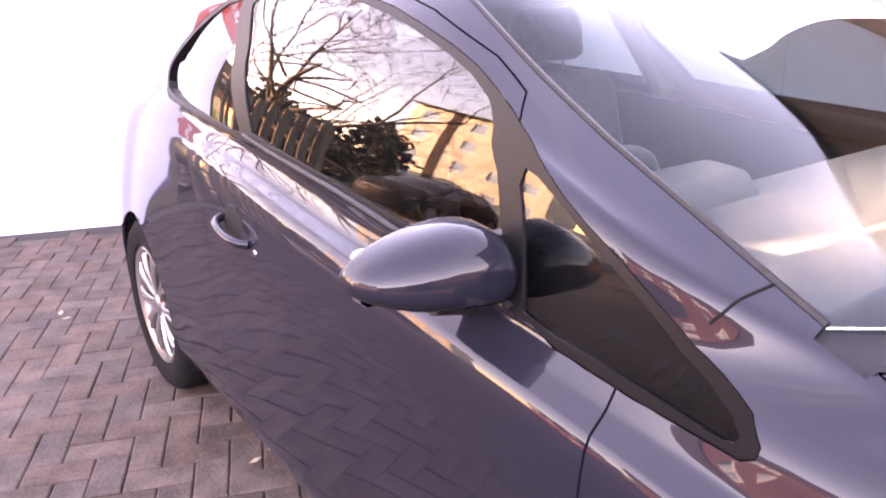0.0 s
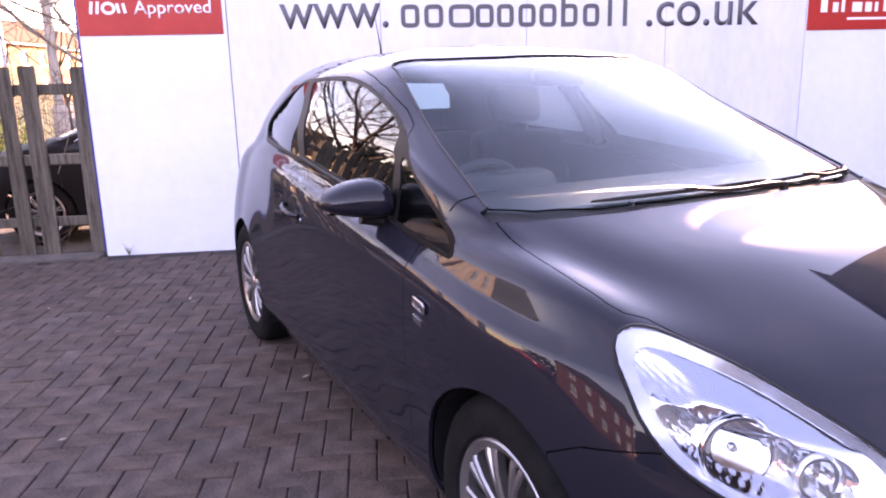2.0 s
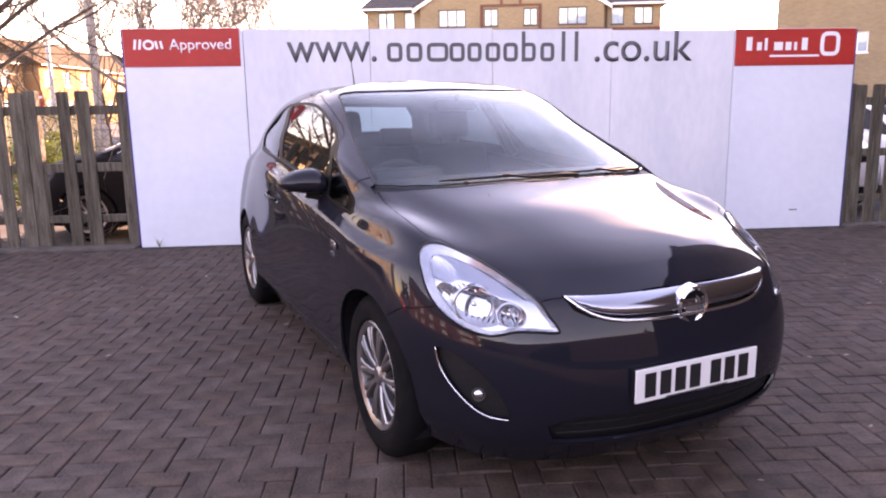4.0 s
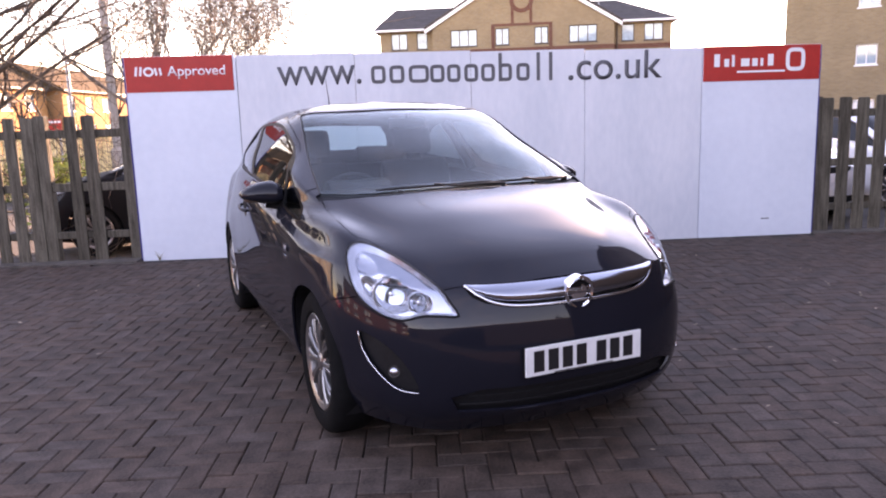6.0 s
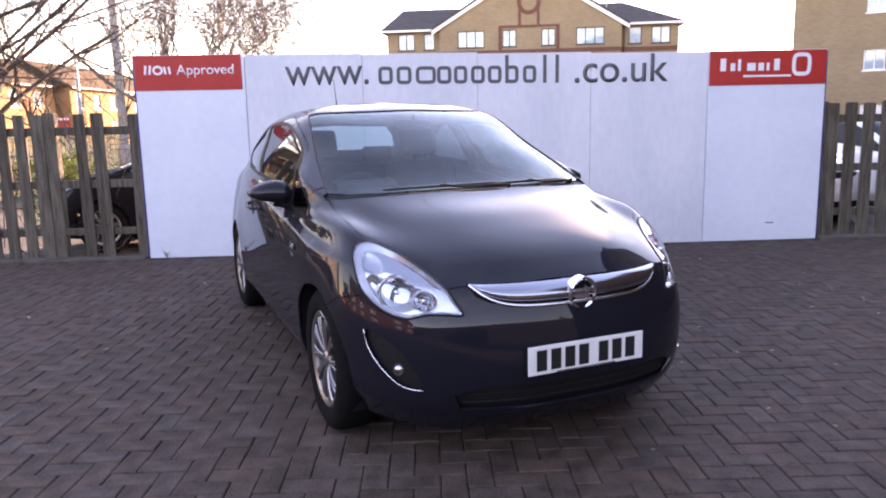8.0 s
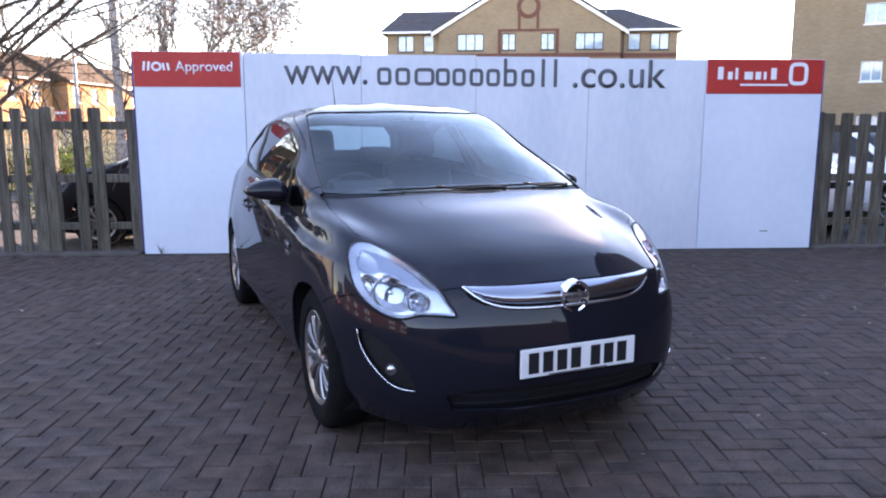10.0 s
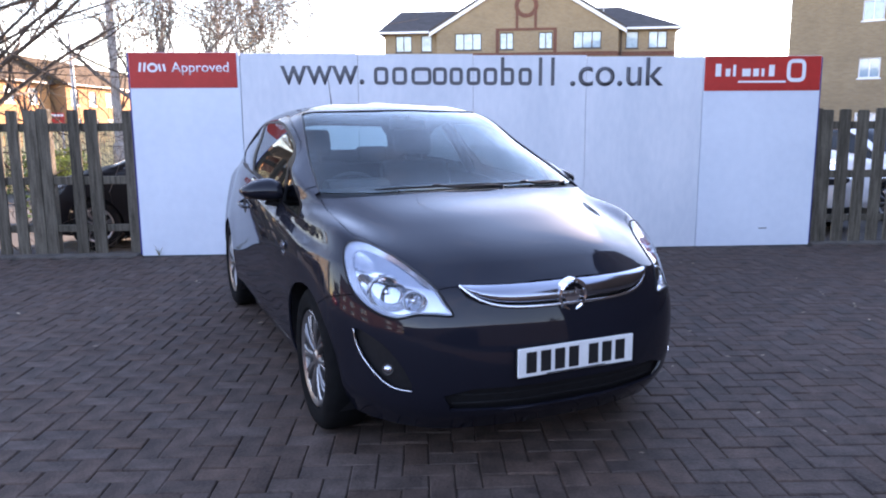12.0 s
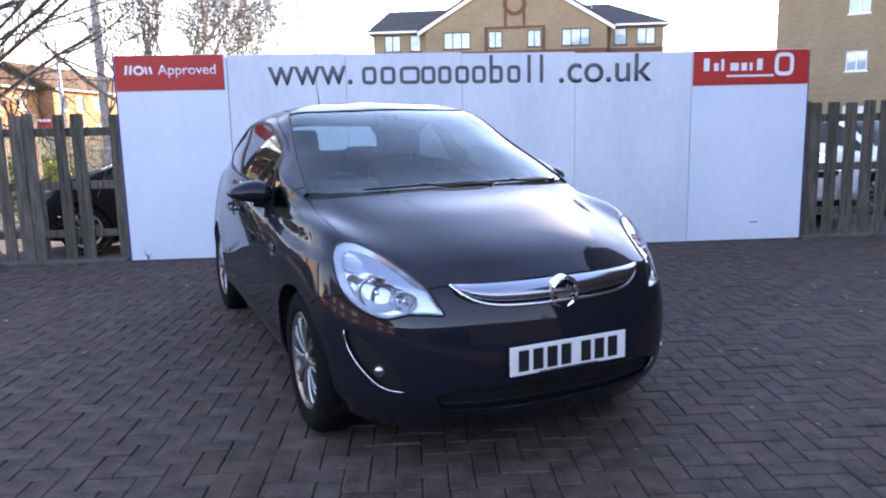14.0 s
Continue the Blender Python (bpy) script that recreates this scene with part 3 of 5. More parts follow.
def wall_with_holes(parent, x0, x1, z0, z1, holes, y0, y1, mat, name="wall"):
    """A wall facing -y as one mesh, with its openings going through."""
    xs = sorted({x0, x1, *[h[0] for h in holes], *[h[1] for h in holes]})
    zs = sorted({z0, z1, *[h[2] for h in holes], *[h[3] for h in holes]})
    full = {(i, k) for i in range(len(xs) - 1) for k in range(len(zs) - 1)
            if not any(h[0] < (xs[i] + xs[i + 1]) / 2 < h[1] and h[2] < (zs[k] + zs[k + 1]) / 2 < h[3] for h in holes)}
    bm, seen = bmesh.new(), {}

    def vert(i, k, y):
        if (i, k, y) not in seen:
            seen[i, k, y] = bm.verts.new((xs[i], y, zs[k]))
        return seen[i, k, y]

    for i, k in full:
        corners = ((i, k), (i + 1, k), (i + 1, k + 1), (i, k + 1))
        bm.faces.new([vert(*c, y0) for c in corners])
        bm.faces.new([vert(*c, y1) for c in corners[::-1]])
        for (p, q), beside in zip(zip(corners, corners[1:] + corners[:1]), ((i, k - 1), (i + 1, k), (i, k + 1), (i - 1, k))):
            if beside not in full:
                bm.faces.new((vert(*q, y0), vert(*p, y0), vert(*p, y1), vert(*q, y1)))
    return part(name, bm, mat, parent)


def hip_roof(parent, x0, x1, y0, y1, z, rise, over, mat, hip=True, name="roof", runs=None):
    bm = bmesh.new()
    x0, x1, y0, y1 = x0 - over, x1 + over, y0 - over, y1 + over
    ym, run = (y0 + y1) / 2, (y1 - y0) / 2 if hip else 0.0
    left, right = runs or (run, run)
    low = [bm.verts.new(p) for p in ((x0, y0, z), (x1, y0, z), (x1, y1, z), (x0, y1, z))]
    base = [bm.verts.new(p) for p in ((x0, y0, z - 0.12), (x1, y0, z - 0.12), (x1, y1, z - 0.12), (x0, y1, z - 0.12))]
    a, b = bm.verts.new((x0 + left, ym, z + rise)), bm.verts.new((x1 - right, ym, z + rise))
    bm.faces.new((low[0], low[1], b, a)), bm.faces.new((low[2], low[3], a, b))
    bm.faces.new((low[1], low[2], b)), bm.faces.new((low[3], low[0], a))
    for i in range(4):
        j = (i + 1) % 4
        bm.faces.new((base[i], base[j], low[j], low[i]))
    bm.faces.new(base[::-1])
    bmesh.ops.recalc_face_normals(bm, faces=bm.faces[:])
    return part(name, bm, mat, parent)


# three-storey buff-brick building behind the hoarding
DIST = 56.0
cx, cy, _ = at_sight(9.8, DIST)
block = thing("apartment_building", "buff-brick apartment building with a dark tiled roof and central gable", "building", pose(cx, cy, GROUND, 0, 0, -9.8))
EAVE = 8.05
WX0, WX1 = -10.45, 10.55


def sx(az):
    return DIST * math.tan(radians(az - 9.8))


rows = []
for az0, az1, lights in ((0.04, 1.25, 2), (1.95, 2.75, 1), (4.55, 6.5, 3), (7.85, 8.85, 2), (10.7, 11.7, 2), (13.2, 15.2, 3), (17.0, 17.9, 1), (18.6, 19.9, 2)):
    for floor_z in (6.72, 3.95, 1.2):
        rows.append((sx(az0), sx(az1), floor_z, floor_z + 1.18, lights))
gable_rows = [r for r in rows if sx(3.2) < (r[0] + r[1]) / 2 < sx(16.5)]
side_rows = [r for r in rows if r not in gable_rows]
wall_with_holes(block, WX0, WX1, 0, EAVE, side_rows, 0.0, 0.3, BRICK_BUFF)
part("wall", box((WX0, 0.3, 0), (WX1, 9.0, EAVE)), BRICK_BUFF, block)
wall_with_holes(block, sx(3.2), sx(16.4), 0, EAVE, gable_rows, -0.7, -0.4, BRICK_BUFF)
part("wall", box((sx(3.2), -0.4, 0), (sx(16.4), -0.002, EAVE)), BRICK_BUFF, block)
gm, gw = (sx(3.2) + sx(16.4)) / 2, (sx(16.4) - sx(3.2)) / 2
GR = gw * 0.60
part("gable", prism([(gm - gw, EAVE), (gm + gw, EAVE), (gm, EAVE + GR)], -0.7, -0.4, "y"), BRICK_BUFF, block)
for sgn in (-1, 1):
    o = 0.55
    part("bargeboard", prism([(gm + sgn * (gw + o), EAVE - 0.33), (gm + sgn * (gw + o), EAVE - 0.05), (gm, EAVE + GR + 0.28), (gm, EAVE + GR)], -0.86, -0.71, "y"), UPVC, block, "white bargeboard")
    part("roof", prism([(gm + sgn * (gw + o), EAVE - 0.05), (gm + sgn * (gw + o), EAVE + 0.13), (gm, EAVE + GR + 0.47), (gm, EAVE + GR + 0.28)], -0.9, 4.6, "y"), SLATE, block)
hip_roof(block, WX0, WX1, 0.0, 5.0, EAVE + 0.1, 1.8, 0.45, SLATE, runs=(1.3, 4.1))
part("fascia", box((WX0 - 0.45, -0.47, EAVE - 0.04), (sx(3.2), -0.43, EAVE + 0.1)), UPVC, block, "white fascia")
part("fascia", box((sx(16.4), -0.47, EAVE - 0.04), (WX1 + 0.45, -0.43, EAVE + 0.1)), UPVC, block, "white fascia")
part("brick_band", box((WX0, -0.03, 6.2), (sx(3.2), -0.002, 6.5)), BRICK_RED, block, "red-brown brick band")
part("brick_band", box((sx(16.4), -0.03, 6.2), (WX1, -0.002, 6.5)), BRICK_RED, block, "red-brown brick band")
part("brick_band", box((sx(3.2), -0.73, 6.2), (sx(16.4), -0.702, 6.5)), BRICK_RED, block, "red-brown brick band")
for az0, az1, z0, z1 in ((7.55, 12.0, 8.02, 8.2), (7.55, 7.8, 6.5, 8.02), (11.75, 12.0, 6.5, 8.02), (9.0, 9.2, 8.2, 9.6), (10.35, 10.55, 8.2, 9.6)):
    part("brick_band", box((sx(az0), -0.74, z0), (sx(az1), -0.702, z1)), BRICK_RED, block, "red-brown brick band")
part("brick_roundel", join(*[lathe([(0.55, -0.735), (0.85, -0.735), (0.85, -0.702), (0.55, -0.702)], 24, "y")]), BRICK_RED, block, "round brick ornament", m=pose(sx(9.77), 0, 9.75))
for r in side_rows:
    window_unit(block, r[0], r[1], r[2], r[3], r[4], DARK_FRAME, 0.06)
for r in gable_rows:
    window_unit(block, r[0], r[1], r[2], r[3], r[4], DARK_FRAME, -0.64)
part("downpipe", tube([(gm + gw + 0.25, -0.2, 0), (gm + gw + 0.25, -0.2, EAVE - 0.1)], 0.05, 8), DARK_FRAME, block)
part("aerial", join(tube([(gm + gw - 1.0, 0.2, EAVE), (gm + gw - 1.0, 0.2, EAVE + 3.2)], 0.03, 6), tube([(gm + gw - 1.3, 0.2, EAVE + 2.9), (gm + gw - 0.7, 0.2, EAVE + 2.9)], 0.015, 4)), GALV, block)


def house_row(label, m, width, depth, eave, rise, wall_mat, windows, roof_mat):
    h = thing("house", label, "house", LOW @ m, group="houses round the yard")
    holes = [(a, b, c, d) for a, b, c, d, _ in windows]
    wall_with_holes(h, 0, width, 0, eave, holes, 0, 0.25, wall_mat)
    part("wall", box((0, 0.25, 0), (width, depth, eave)), wall_mat, h)
    hip_roof(h, 0, width, 0, depth, eave, rise, 0.35, roof_mat, hip=False)
    for sgn, x in ((-1, 0.0), (1, width)):
        part("gable", prism([(-0.0, eave - 0.1), (depth, eave - 0.1), (depth / 2, eave + rise * 0.9)], x - 0.12 * (sgn > 0), x + 0.12 * (sgn < 0), "x"), wall_mat, h)
    part("gutter", box((-0.3, -0.42, eave - 0.16), (width + 0.3, -0.36, eave - 0.04)), DARK_FRAME, h)
    for a, b, c, d, n in windows:
        window_unit(h, a, b, c, d, n, UPVC, 0.08)
    return h


hw = [(0.8 + 3.2 * i, 2.1 + 3.2 * i, 3.25, 4.45, 2) for i in range(4)] + [(0.8 + 3.2 * i, 2.3 + 3.2 * i, 0.9, 2.1, 2) for i in range(4)]
for lab, hx, hy, wide in (("orange-brick two-storey house with brown tiled roof in the sun", -26.3, 42.0, 13.5), ("sunlit orange-brick house set forward with its gable end in shade", -24.3, 56.0, 11.6),
                          ("sunlit orange-brick terrace house with white windows", -25.0, 68.2, 13.5), ("orange-brick house at the far end of the sunlit row", -23.2, 82.5, 13.5)):
    house_row(lab, pose(hx, hy, 0, 0, 0, 86), wide, 7, 5.0, 2.2, BRICK_ORANGE, [w for w in hw if w[1] < wide], TILE_BROWN)
# the three-storey block along the far side of the yard, in the glare, its shade coloured into the brick
house_row("brick apartment block along the yard, its backlit shade put into the colour", pose(11.7, 3.2, 0, 0, 0, -90), 15.0, 9, 11.0, 1.6, BRICK_SHADED, [], SLATE)
hw4 = [(3.3 + 3.2 * i, 4.25 + 3.2 * i, z, z + 1.0, 2) for i in range(4) for z in (0.9, 3.6, 6.4)]
house_row("brick apartment wing standing in the glare of the sun", pose(*at_sight(27.9, 44), 0, 0, -36), 16.0, 9, 8.6, 1.3, BRICK_BUFF, hw4, SLATE)
# sunlit flats and terrace beyond the fence
fw = [(x, x + 1.15, z, z + 1.25, 1) for x in (1.0, 3.6, 6.4, 10.4) for z in (1.0, 3.9, 6.8, 9.4)]
flats = house_row("tall sunlit buff apartment block beyond the road", pose(-38.3, 11.7, 0, 0, 0, 84), 12.5, 9, 11.4, 1.0, RENDER_CREAM, fw, SLATE)
# flat strip, darkened to show the shade of a recess between two wings
part("brick_band", box((8.55, -0.05, 0), (9.35, -0.003, 11.2)), BRICK_SHADED, flats, "dark strip coloured as the shade of a recess")
hw3 = [(0.8 + 3.2 * i, 2.1 + 3.2 * i, z, z + 1.2, 2) for i in range(5) for z in (0.9, 3.3)]
house_row("two-storey brick terrace with white windows beyond the fence", pose(-26.9, 32.2, 0, 0, 0, 35), 6.9, 6, 4.5, 1.9, BRICK_RED, [w for w in hw3 if w[1] < 6], TILE_BROWN)
house_row("red-brown brick terrace with dark roof beyond the yard", pose(-23.0, -20.0, 0, 0, 0, 88), 17.0, 8, 5.4, 2.8, BRICK_RED, hw3, SLATE)
# added out of view: a long dark front for the car's nose to mirror
house_row("unseen dark grey clad building added behind the yard to darken reflections", pose(40, -33, 0, 0, 0, 180), 84.0, 9, 8.0, 1.2, CLADDING, [], SLATE)


def lamp_column(name, label, base, height, r0, r1, mat):
    p = thing(name, label, "pole", LOW @ pose(*base))
    part("column", tube([(0, 0, -0.05), (0, 0, 1.2), (0, 0, height)], [r0, r0 * 0.95, r1], 12), mat, p, smooth=50)
    part("base", tube([(0, 0, -0.05), (0, 0, 0.9), (0, 0, 1.0)], [r0 * 1.5, r0 * 1.5, r0 * 1.05], 12), mat, p, smooth=50)
    return p


lamp_column("street_lamp", "pale galvanised street lamp column", at_sight(-22.45, 30), 4.75, 0.085, 0.05, GALV)
lamp_column("utility_pole", "grey weathered timber utility pole", at_sight(-19.85, 24), 9.0, 0.13, 0.10, POLE_WOOD)

sign = thing("road_sign", "small red and white sign on two posts", "sign", LOW @ pose(*at_sight(-23.9, 19), 0, 0, 20))
part("panel", box((-.24, -.02, 1.50), (.24, .0, 1.78), .01), BOARD_RED, sign)
part("band", box((-.22, -.024, 1.70), (.22, -.021, 1.75)), LETTER_WHITE, sign)
for x in (-.18, .18):
    part("post", tube([(x, .03, -.05), (x, .03, 1.75)], .025, 8), GALV, sign)


# ---- dark evergreen hedge beyond the road ----
rnd = random.Random(52)
verts, faces = [], []
for k in range(3600):
    s = rnd.uniform(0.33, 0.75)
    top = 2.9 + 0.5 * math.sin(s * 21) + 0.35 * math.sin(s * 47 + 1) + rnd.uniform(-0.25, 0.2)
    c = Vector((-15.5 + 5.5 * s + rnd.gauss(0, .35), 3.0 + 12.0 * s + rnd.gauss(0, .2), GROUND + rnd.uniform(0, 1) ** 0.8 * top))
    a = Vector((rnd.gauss(0, 1), rnd.gauss(0, 1), rnd.gauss(0, 1))).normalized()
    b = a.orthogonal().normalized()
    r = rnd.uniform(0.10, 0.24)
    i = len(verts)
    verts += [tuple(c - a * r), tuple(c + b * r * 0.6), tuple(c + a * r), tuple(c - b * r * 0.6)]
    faces.append((i, i + 1, i + 2, i + 3))
me = bpy.data.meshes.new("hedge")
me.from_pydata(verts, [], faces)
me.materials.append(material("dark_evergreen_foliage", (0.022, 0.026, 0.012), 0.8, island=0.5))
tagged(new("hedge", me), "dark uneven evergreen hedge beyond the road", "hedge", kind="stuff")


# ---- unseen dark tree belt, added to keep the horizon's glow off the car; all round but for the view past the hoarding ----
rnd = random.Random(31)
verts, faces = [], []
for k in range(12000):
    az = rnd.uniform(75, 285)
    d = rnd.uniform(62, 85)
    top = 10.5 + 2.2 * math.sin(az * 0.31) + 1.6 * math.sin(az * 0.83 + 1) + rnd.uniform(-1.2, 1.2)
    c = Vector((2.7 + d * math.sin(radians(az)), -7.8 + d * math.cos(radians(az)), GROUND + rnd.uniform(0, 1) ** 0.8 * top))
    a = Vector((rnd.gauss(0, 1), rnd.gauss(0, 1), rnd.gauss(0, 1))).normalized()
    b = a.orthogonal().normalized()
    s = rnd.uniform(0.5, 1.1)
    i = len(verts)
    verts += [tuple(c - a * s), tuple(c + b * s * 0.7), tuple(c + a * s), tuple(c - b * s * 0.7)]
    faces.append((i, i + 1, i + 2, i + 3))
me = bpy.data.meshes.new("far_wood")
me.from_pydata(verts, [], faces)
me.materials.append(material("dark_belt_foliage", (0.02, 0.018, 0.012), 0.9, island=0.5))
tagged(new("far_wood", me), "unseen dark tree belt added to block the bright horizon from reflections", "trees", kind="stuff")


# ---- the car: body surface ----
# Rings of the half body from nose (x = 0) round the side to the tail; x sideways, y back from the front axle, z up.
def ring(xs, ys, zs):
    return [Vector((x, y, z)) for x, y, z in zip(xs, ys, zs)]


SILL = ring((0, .3, .52, .65, .71, .74, .76, .76, .755, .735, .675, .415, 0),
    (-.7, -.68, -.6, -.465, -.33, 0, .5, 1.2, 2, 2.55, 2.91, 3.02, 3.04),
    (.17, .17, .17, .175, .175, .175, .175, .175, .18, .185, .185, .185, .185))
LOWER = ring((0, .3, .535, .68, .76, .815, .815, .81, .805, .805, .74, .445, 0),
    (-.79, -.77, -.68, -.525, -.355, 0, .5, 1.2, 2, 2.55, 2.925, 3.075, 3.095),
    (.27, .27, .275, .28, .275, .275, .275, .275, .275, .28, .28, .28, .28))
BUMPER_LINE = ring((0, .3, .55, .69, .78, .84, .835, .83, .825, .815, .75, .45, 0),
    (-.835, -.81, -.705, -.54, -.365, 0, .5, 1.2, 2, 2.55, 2.93, 3.1, 3.125),
    (.43, .43, .43, .43, .43, .43, .43, .43, .43, .435, .43, .43, .43))
FLANK = ring((0, .3, .55, .695, .785, .845, .85, .84, .825, .81, .75, .45, 0),
    (-.815, -.79, -.69, -.515, -.36, 0, .5, 1.2, 2, 2.545, 2.91, 3.06, 3.08),
    (.6, .6, .595, .595, .6, .6, .6, .6, .6, .6, .595, .595, .595))
CREASE_LINE = ring((0, .28, .49, .655, .755, .82, .835, .83, .805, .75, .69, .435, 0),
    (-.765, -.74, -.655, -.475, -.3, 0, .42, 1.1, 1.8, 2.445, 2.835, 2.995, 3.025),
    (.735, .735, .735, .755, .785, .81, .865, .94, .995, .975, .945, .92, .92))
SHOULDER = ring((0, .275, .485, .64, .745, .79, .81, .805, .785, .738, .672, .43, 0),
    (-.73, -.705, -.615, -.445, -.265, .025, .42, 1.1, 1.78, 2.405, 2.795, 2.96, 2.985),
    (.765, .76, .76, .78, .82, .84, .89, .95, 1.01, 1.01, .985, .955, .96))
BELT = ring((0, .27, .47, .615, .725, .775, .795, .79, .765, .72, .645, .415, 0),
    (-.66, -.635, -.54, -.38, -.205, .06, .42, 1.1, 1.75, 2.345, 2.735, 2.915, 2.945),
    (.815, .81, .805, .83, .88, .9, .915, .98, 1.035, 1.045, 1.03, 1.03, 1.03))
WAIST = ring((0, .26, .45, .58, .685, .735, .79, .785, .76, .705, .625, .4, 0),
    (-.32, -.3, -.22, -.08, .1, .27, .52, 1.15, 1.75, 2.315, 2.705, 2.895, 2.925),
    (.935, .93, .92, .925, .96, .975, .95, 1.02, 1.07, 1.075, 1.075, 1.075, 1.06))
GLASS_FOOT = ring((0, .26, .46, .605, .71, .745, .765, .765, .75, .69, .59, .38, 0),
    (.07, .085, .135, .225, .315, .4, .62, 1.18, 1.78, 2.315, 2.695, 2.87, 2.9),
    (1.02, 1.02, 1.02, 1.03, 1.03, 1.045, 1.035, 1.08, 1.115, 1.14, 1.13, 1.115, 1.11))
GLASS_MIDDLE = ring((0, .24, .43, .565, .665, .69, .7, .705, .695, .635, .535, .335, 0),
    (.52, .535, .575, .64, .72, .82, 1, 1.35, 1.85, 2.315, 2.625, 2.8, 2.83),
    (1.23, 1.225, 1.22, 1.21, 1.19, 1.19, 1.2, 1.215, 1.22, 1.235, 1.24, 1.22, 1.22))
CANT_RAIL = ring((0, .22, .4, .525, .585, .6, .61, .61, .59, .54, .46, .285, 0),
    (.99, 1, 1.035, 1.085, 1.18, 1.3, 1.45, 1.65, 2, 2.375, 2.575, 2.71, 2.74),
    (1.405, 1.4, 1.395, 1.39, 1.37, 1.365, 1.365, 1.365, 1.35, 1.33, 1.335, 1.34, 1.35))
ROOF_EDGE = ring((0, .2, .34, .43, .475, .485, .49, .495, .485, .46, .39, .22, 0),
    (1.16, 1.17, 1.2, 1.25, 1.33, 1.42, 1.55, 1.72, 2, 2.28, 2.45, 2.545, 2.575),
    (1.44, 1.435, 1.43, 1.43, 1.42, 1.415, 1.415, 1.41, 1.4, 1.39, 1.385, 1.395, 1.395))
ROOF_CROWN = ring((0, 0, 0, 0, 0, 0, 0, 0, 0, 0, 0, 0, 0),
    (1.45, 1.47, 1.5, 1.54, 1.58, 1.62, 1.68, 1.76, 1.92, 2.08, 2.2, 2.28, 2.3),
    (1.46, 1.46, 1.465, 1.465, 1.465, 1.465, 1.465, 1.465, 1.46, 1.455, 1.45, 1.45, 1.45))
RINGS = [SILL, LOWER, BUMPER_LINE, FLANK, CREASE_LINE, SHOULDER, BELT, WAIST, GLASS_FOOT, GLASS_MIDDLE, CANT_RAIL, ROOF_EDGE, ROOF_CROWN]
CREASE = {4: 0.35, 5: 0.5, 6: 0.75}
NS, NR = 9, 7


def hermite(p0, p1, m0, m1, t):
    t2, t3 = t * t, t * t * t
    return (2 * t3 - 3 * t2 + 1) * p0 + (t3 - 2 * t2 + t) * m0 + (-2 * t3 + 3 * t2) * p1 + (t3 - t2) * m1


def smooth_line(points, n, tension=None, mirror_ends=False):
    """Hermite line through points with chord-scaled slopes; tension flattens the slope at chosen points."""
    p = list(points)
    k = len(p)
    if mirror_ends:
        ext = [Vector((-p[1].x, p[1].y, p[1].z))] + p + [Vector((-p[-2].x, p[-2].y, p[-2].z))]
    else:
        ext = [p[0] * 2 - p[1]] + p + [p[-1] * 2 - p[-2]]
    chord = [max((ext[i + 1] - ext[i]).length, 1e-5) for i in range(k + 1)]
    slope = []
    for i in range(k):
        a, b = chord[i], chord[i + 1]
        d = ((ext[i + 1] - ext[i]) / a * b + (ext[i + 2] - ext[i + 1]) / b * a) / (a + b)
        slope.append(d * ((tension or {}).get(i, 1.0)))
    out = []
    for i in range(k - 1):
        h = chord[i + 1]
        for j in range(n):
            out.append(hermite(p[i], p[i + 1], slope[i] * h, slope[i + 1] * h, j / n))
    return out + [p[-1]]


def body_grid():
    lines = [smooth_line(r, NS, mirror_ends=True) for r in RINGS]
    grid = []
    for s in range(len(lines[0])):
        col = smooth_line([l[s] for l in lines], NR, CREASE)
        for q in col:
            q.x = max(q.x, 0.0)
        grid.append(col)
    return grid


def half_body():
    grid = body_grid()
    for col in (grid[0], grid[-1]):
        for q in col:
            q.x = 0.0
    bm = bmesh.new()
    vs = [[bm.verts.new(q) for q in col] for col in grid]
    for a, b in zip(vs, vs[1:]):
        for i in range(len(a) - 1):
            bm.faces.new((a[i], a[i + 1], b[i + 1], b[i]))
    bmesh.ops.remove_doubles(bm, verts=bm.verts[:], dist=0.0004)
    bmesh.ops.dissolve_degenerate(bm, dist=0.0002, edges=bm.edges[:])
    bmesh.ops.recalc_face_normals(bm, faces=bm.faces[:])
    if sum(f.normal.x * f.calc_area() for f in bm.faces) < 0:
        bmesh.ops.reverse_faces(bm, faces=bm.faces[:])
    return bm


CAR_POSE = pose(3.053, -4.398, 0, 0, 0, 20.25)
from mathutils import interpolate
from mathutils.bvhtree import BVHTree

SKIN = half_body()
SKIN.normal_update()
SKIN.verts.ensure_lookup_table(), SKIN.faces.ensure_lookup_table()
SKIN_TREE = BVHTree.FromBMesh(SKIN)


def skin_normal(p):
    """The smooth normal of the body's surface near p (x >= 0)."""
    q, n, i, d = SKIN_TREE.find_nearest(p)
    if i is None:
        return Vector((1, 0, 0))
    f = SKIN.faces[i]
    out = Vector()
    for v, w in zip(f.verts, interpolate.poly_3d_calc([v.co for v in f.verts], q)):
        out += v.normal * w
    if p.x < 0.002:
        out.x = 0.0
    return out.normalized()


def front_y(x, z):
    """Where the nose stands at x, z."""
    hit = SKIN_TREE.ray_cast(Vector((abs(x), -2, z)), Vector((0, 1, 0)))[0]
    return hit.y if hit else -0.6


def top_z(x, y):
    hit = SKIN_TREE.ray_cast(Vector((abs(x), y, 3)), Vector((0, 0, -1)))[0]
    return hit.z if hit else 1.0


def side_x(y, z):
    hit = SKIN_TREE.ray_cast(Vector((3, y, z)), Vector((-1, 0, 0)))[0]
    return hit.x if hit else 0.8


PROJ = {"side": (1, 2), "front": (0, 2), "top": (0, 1)}


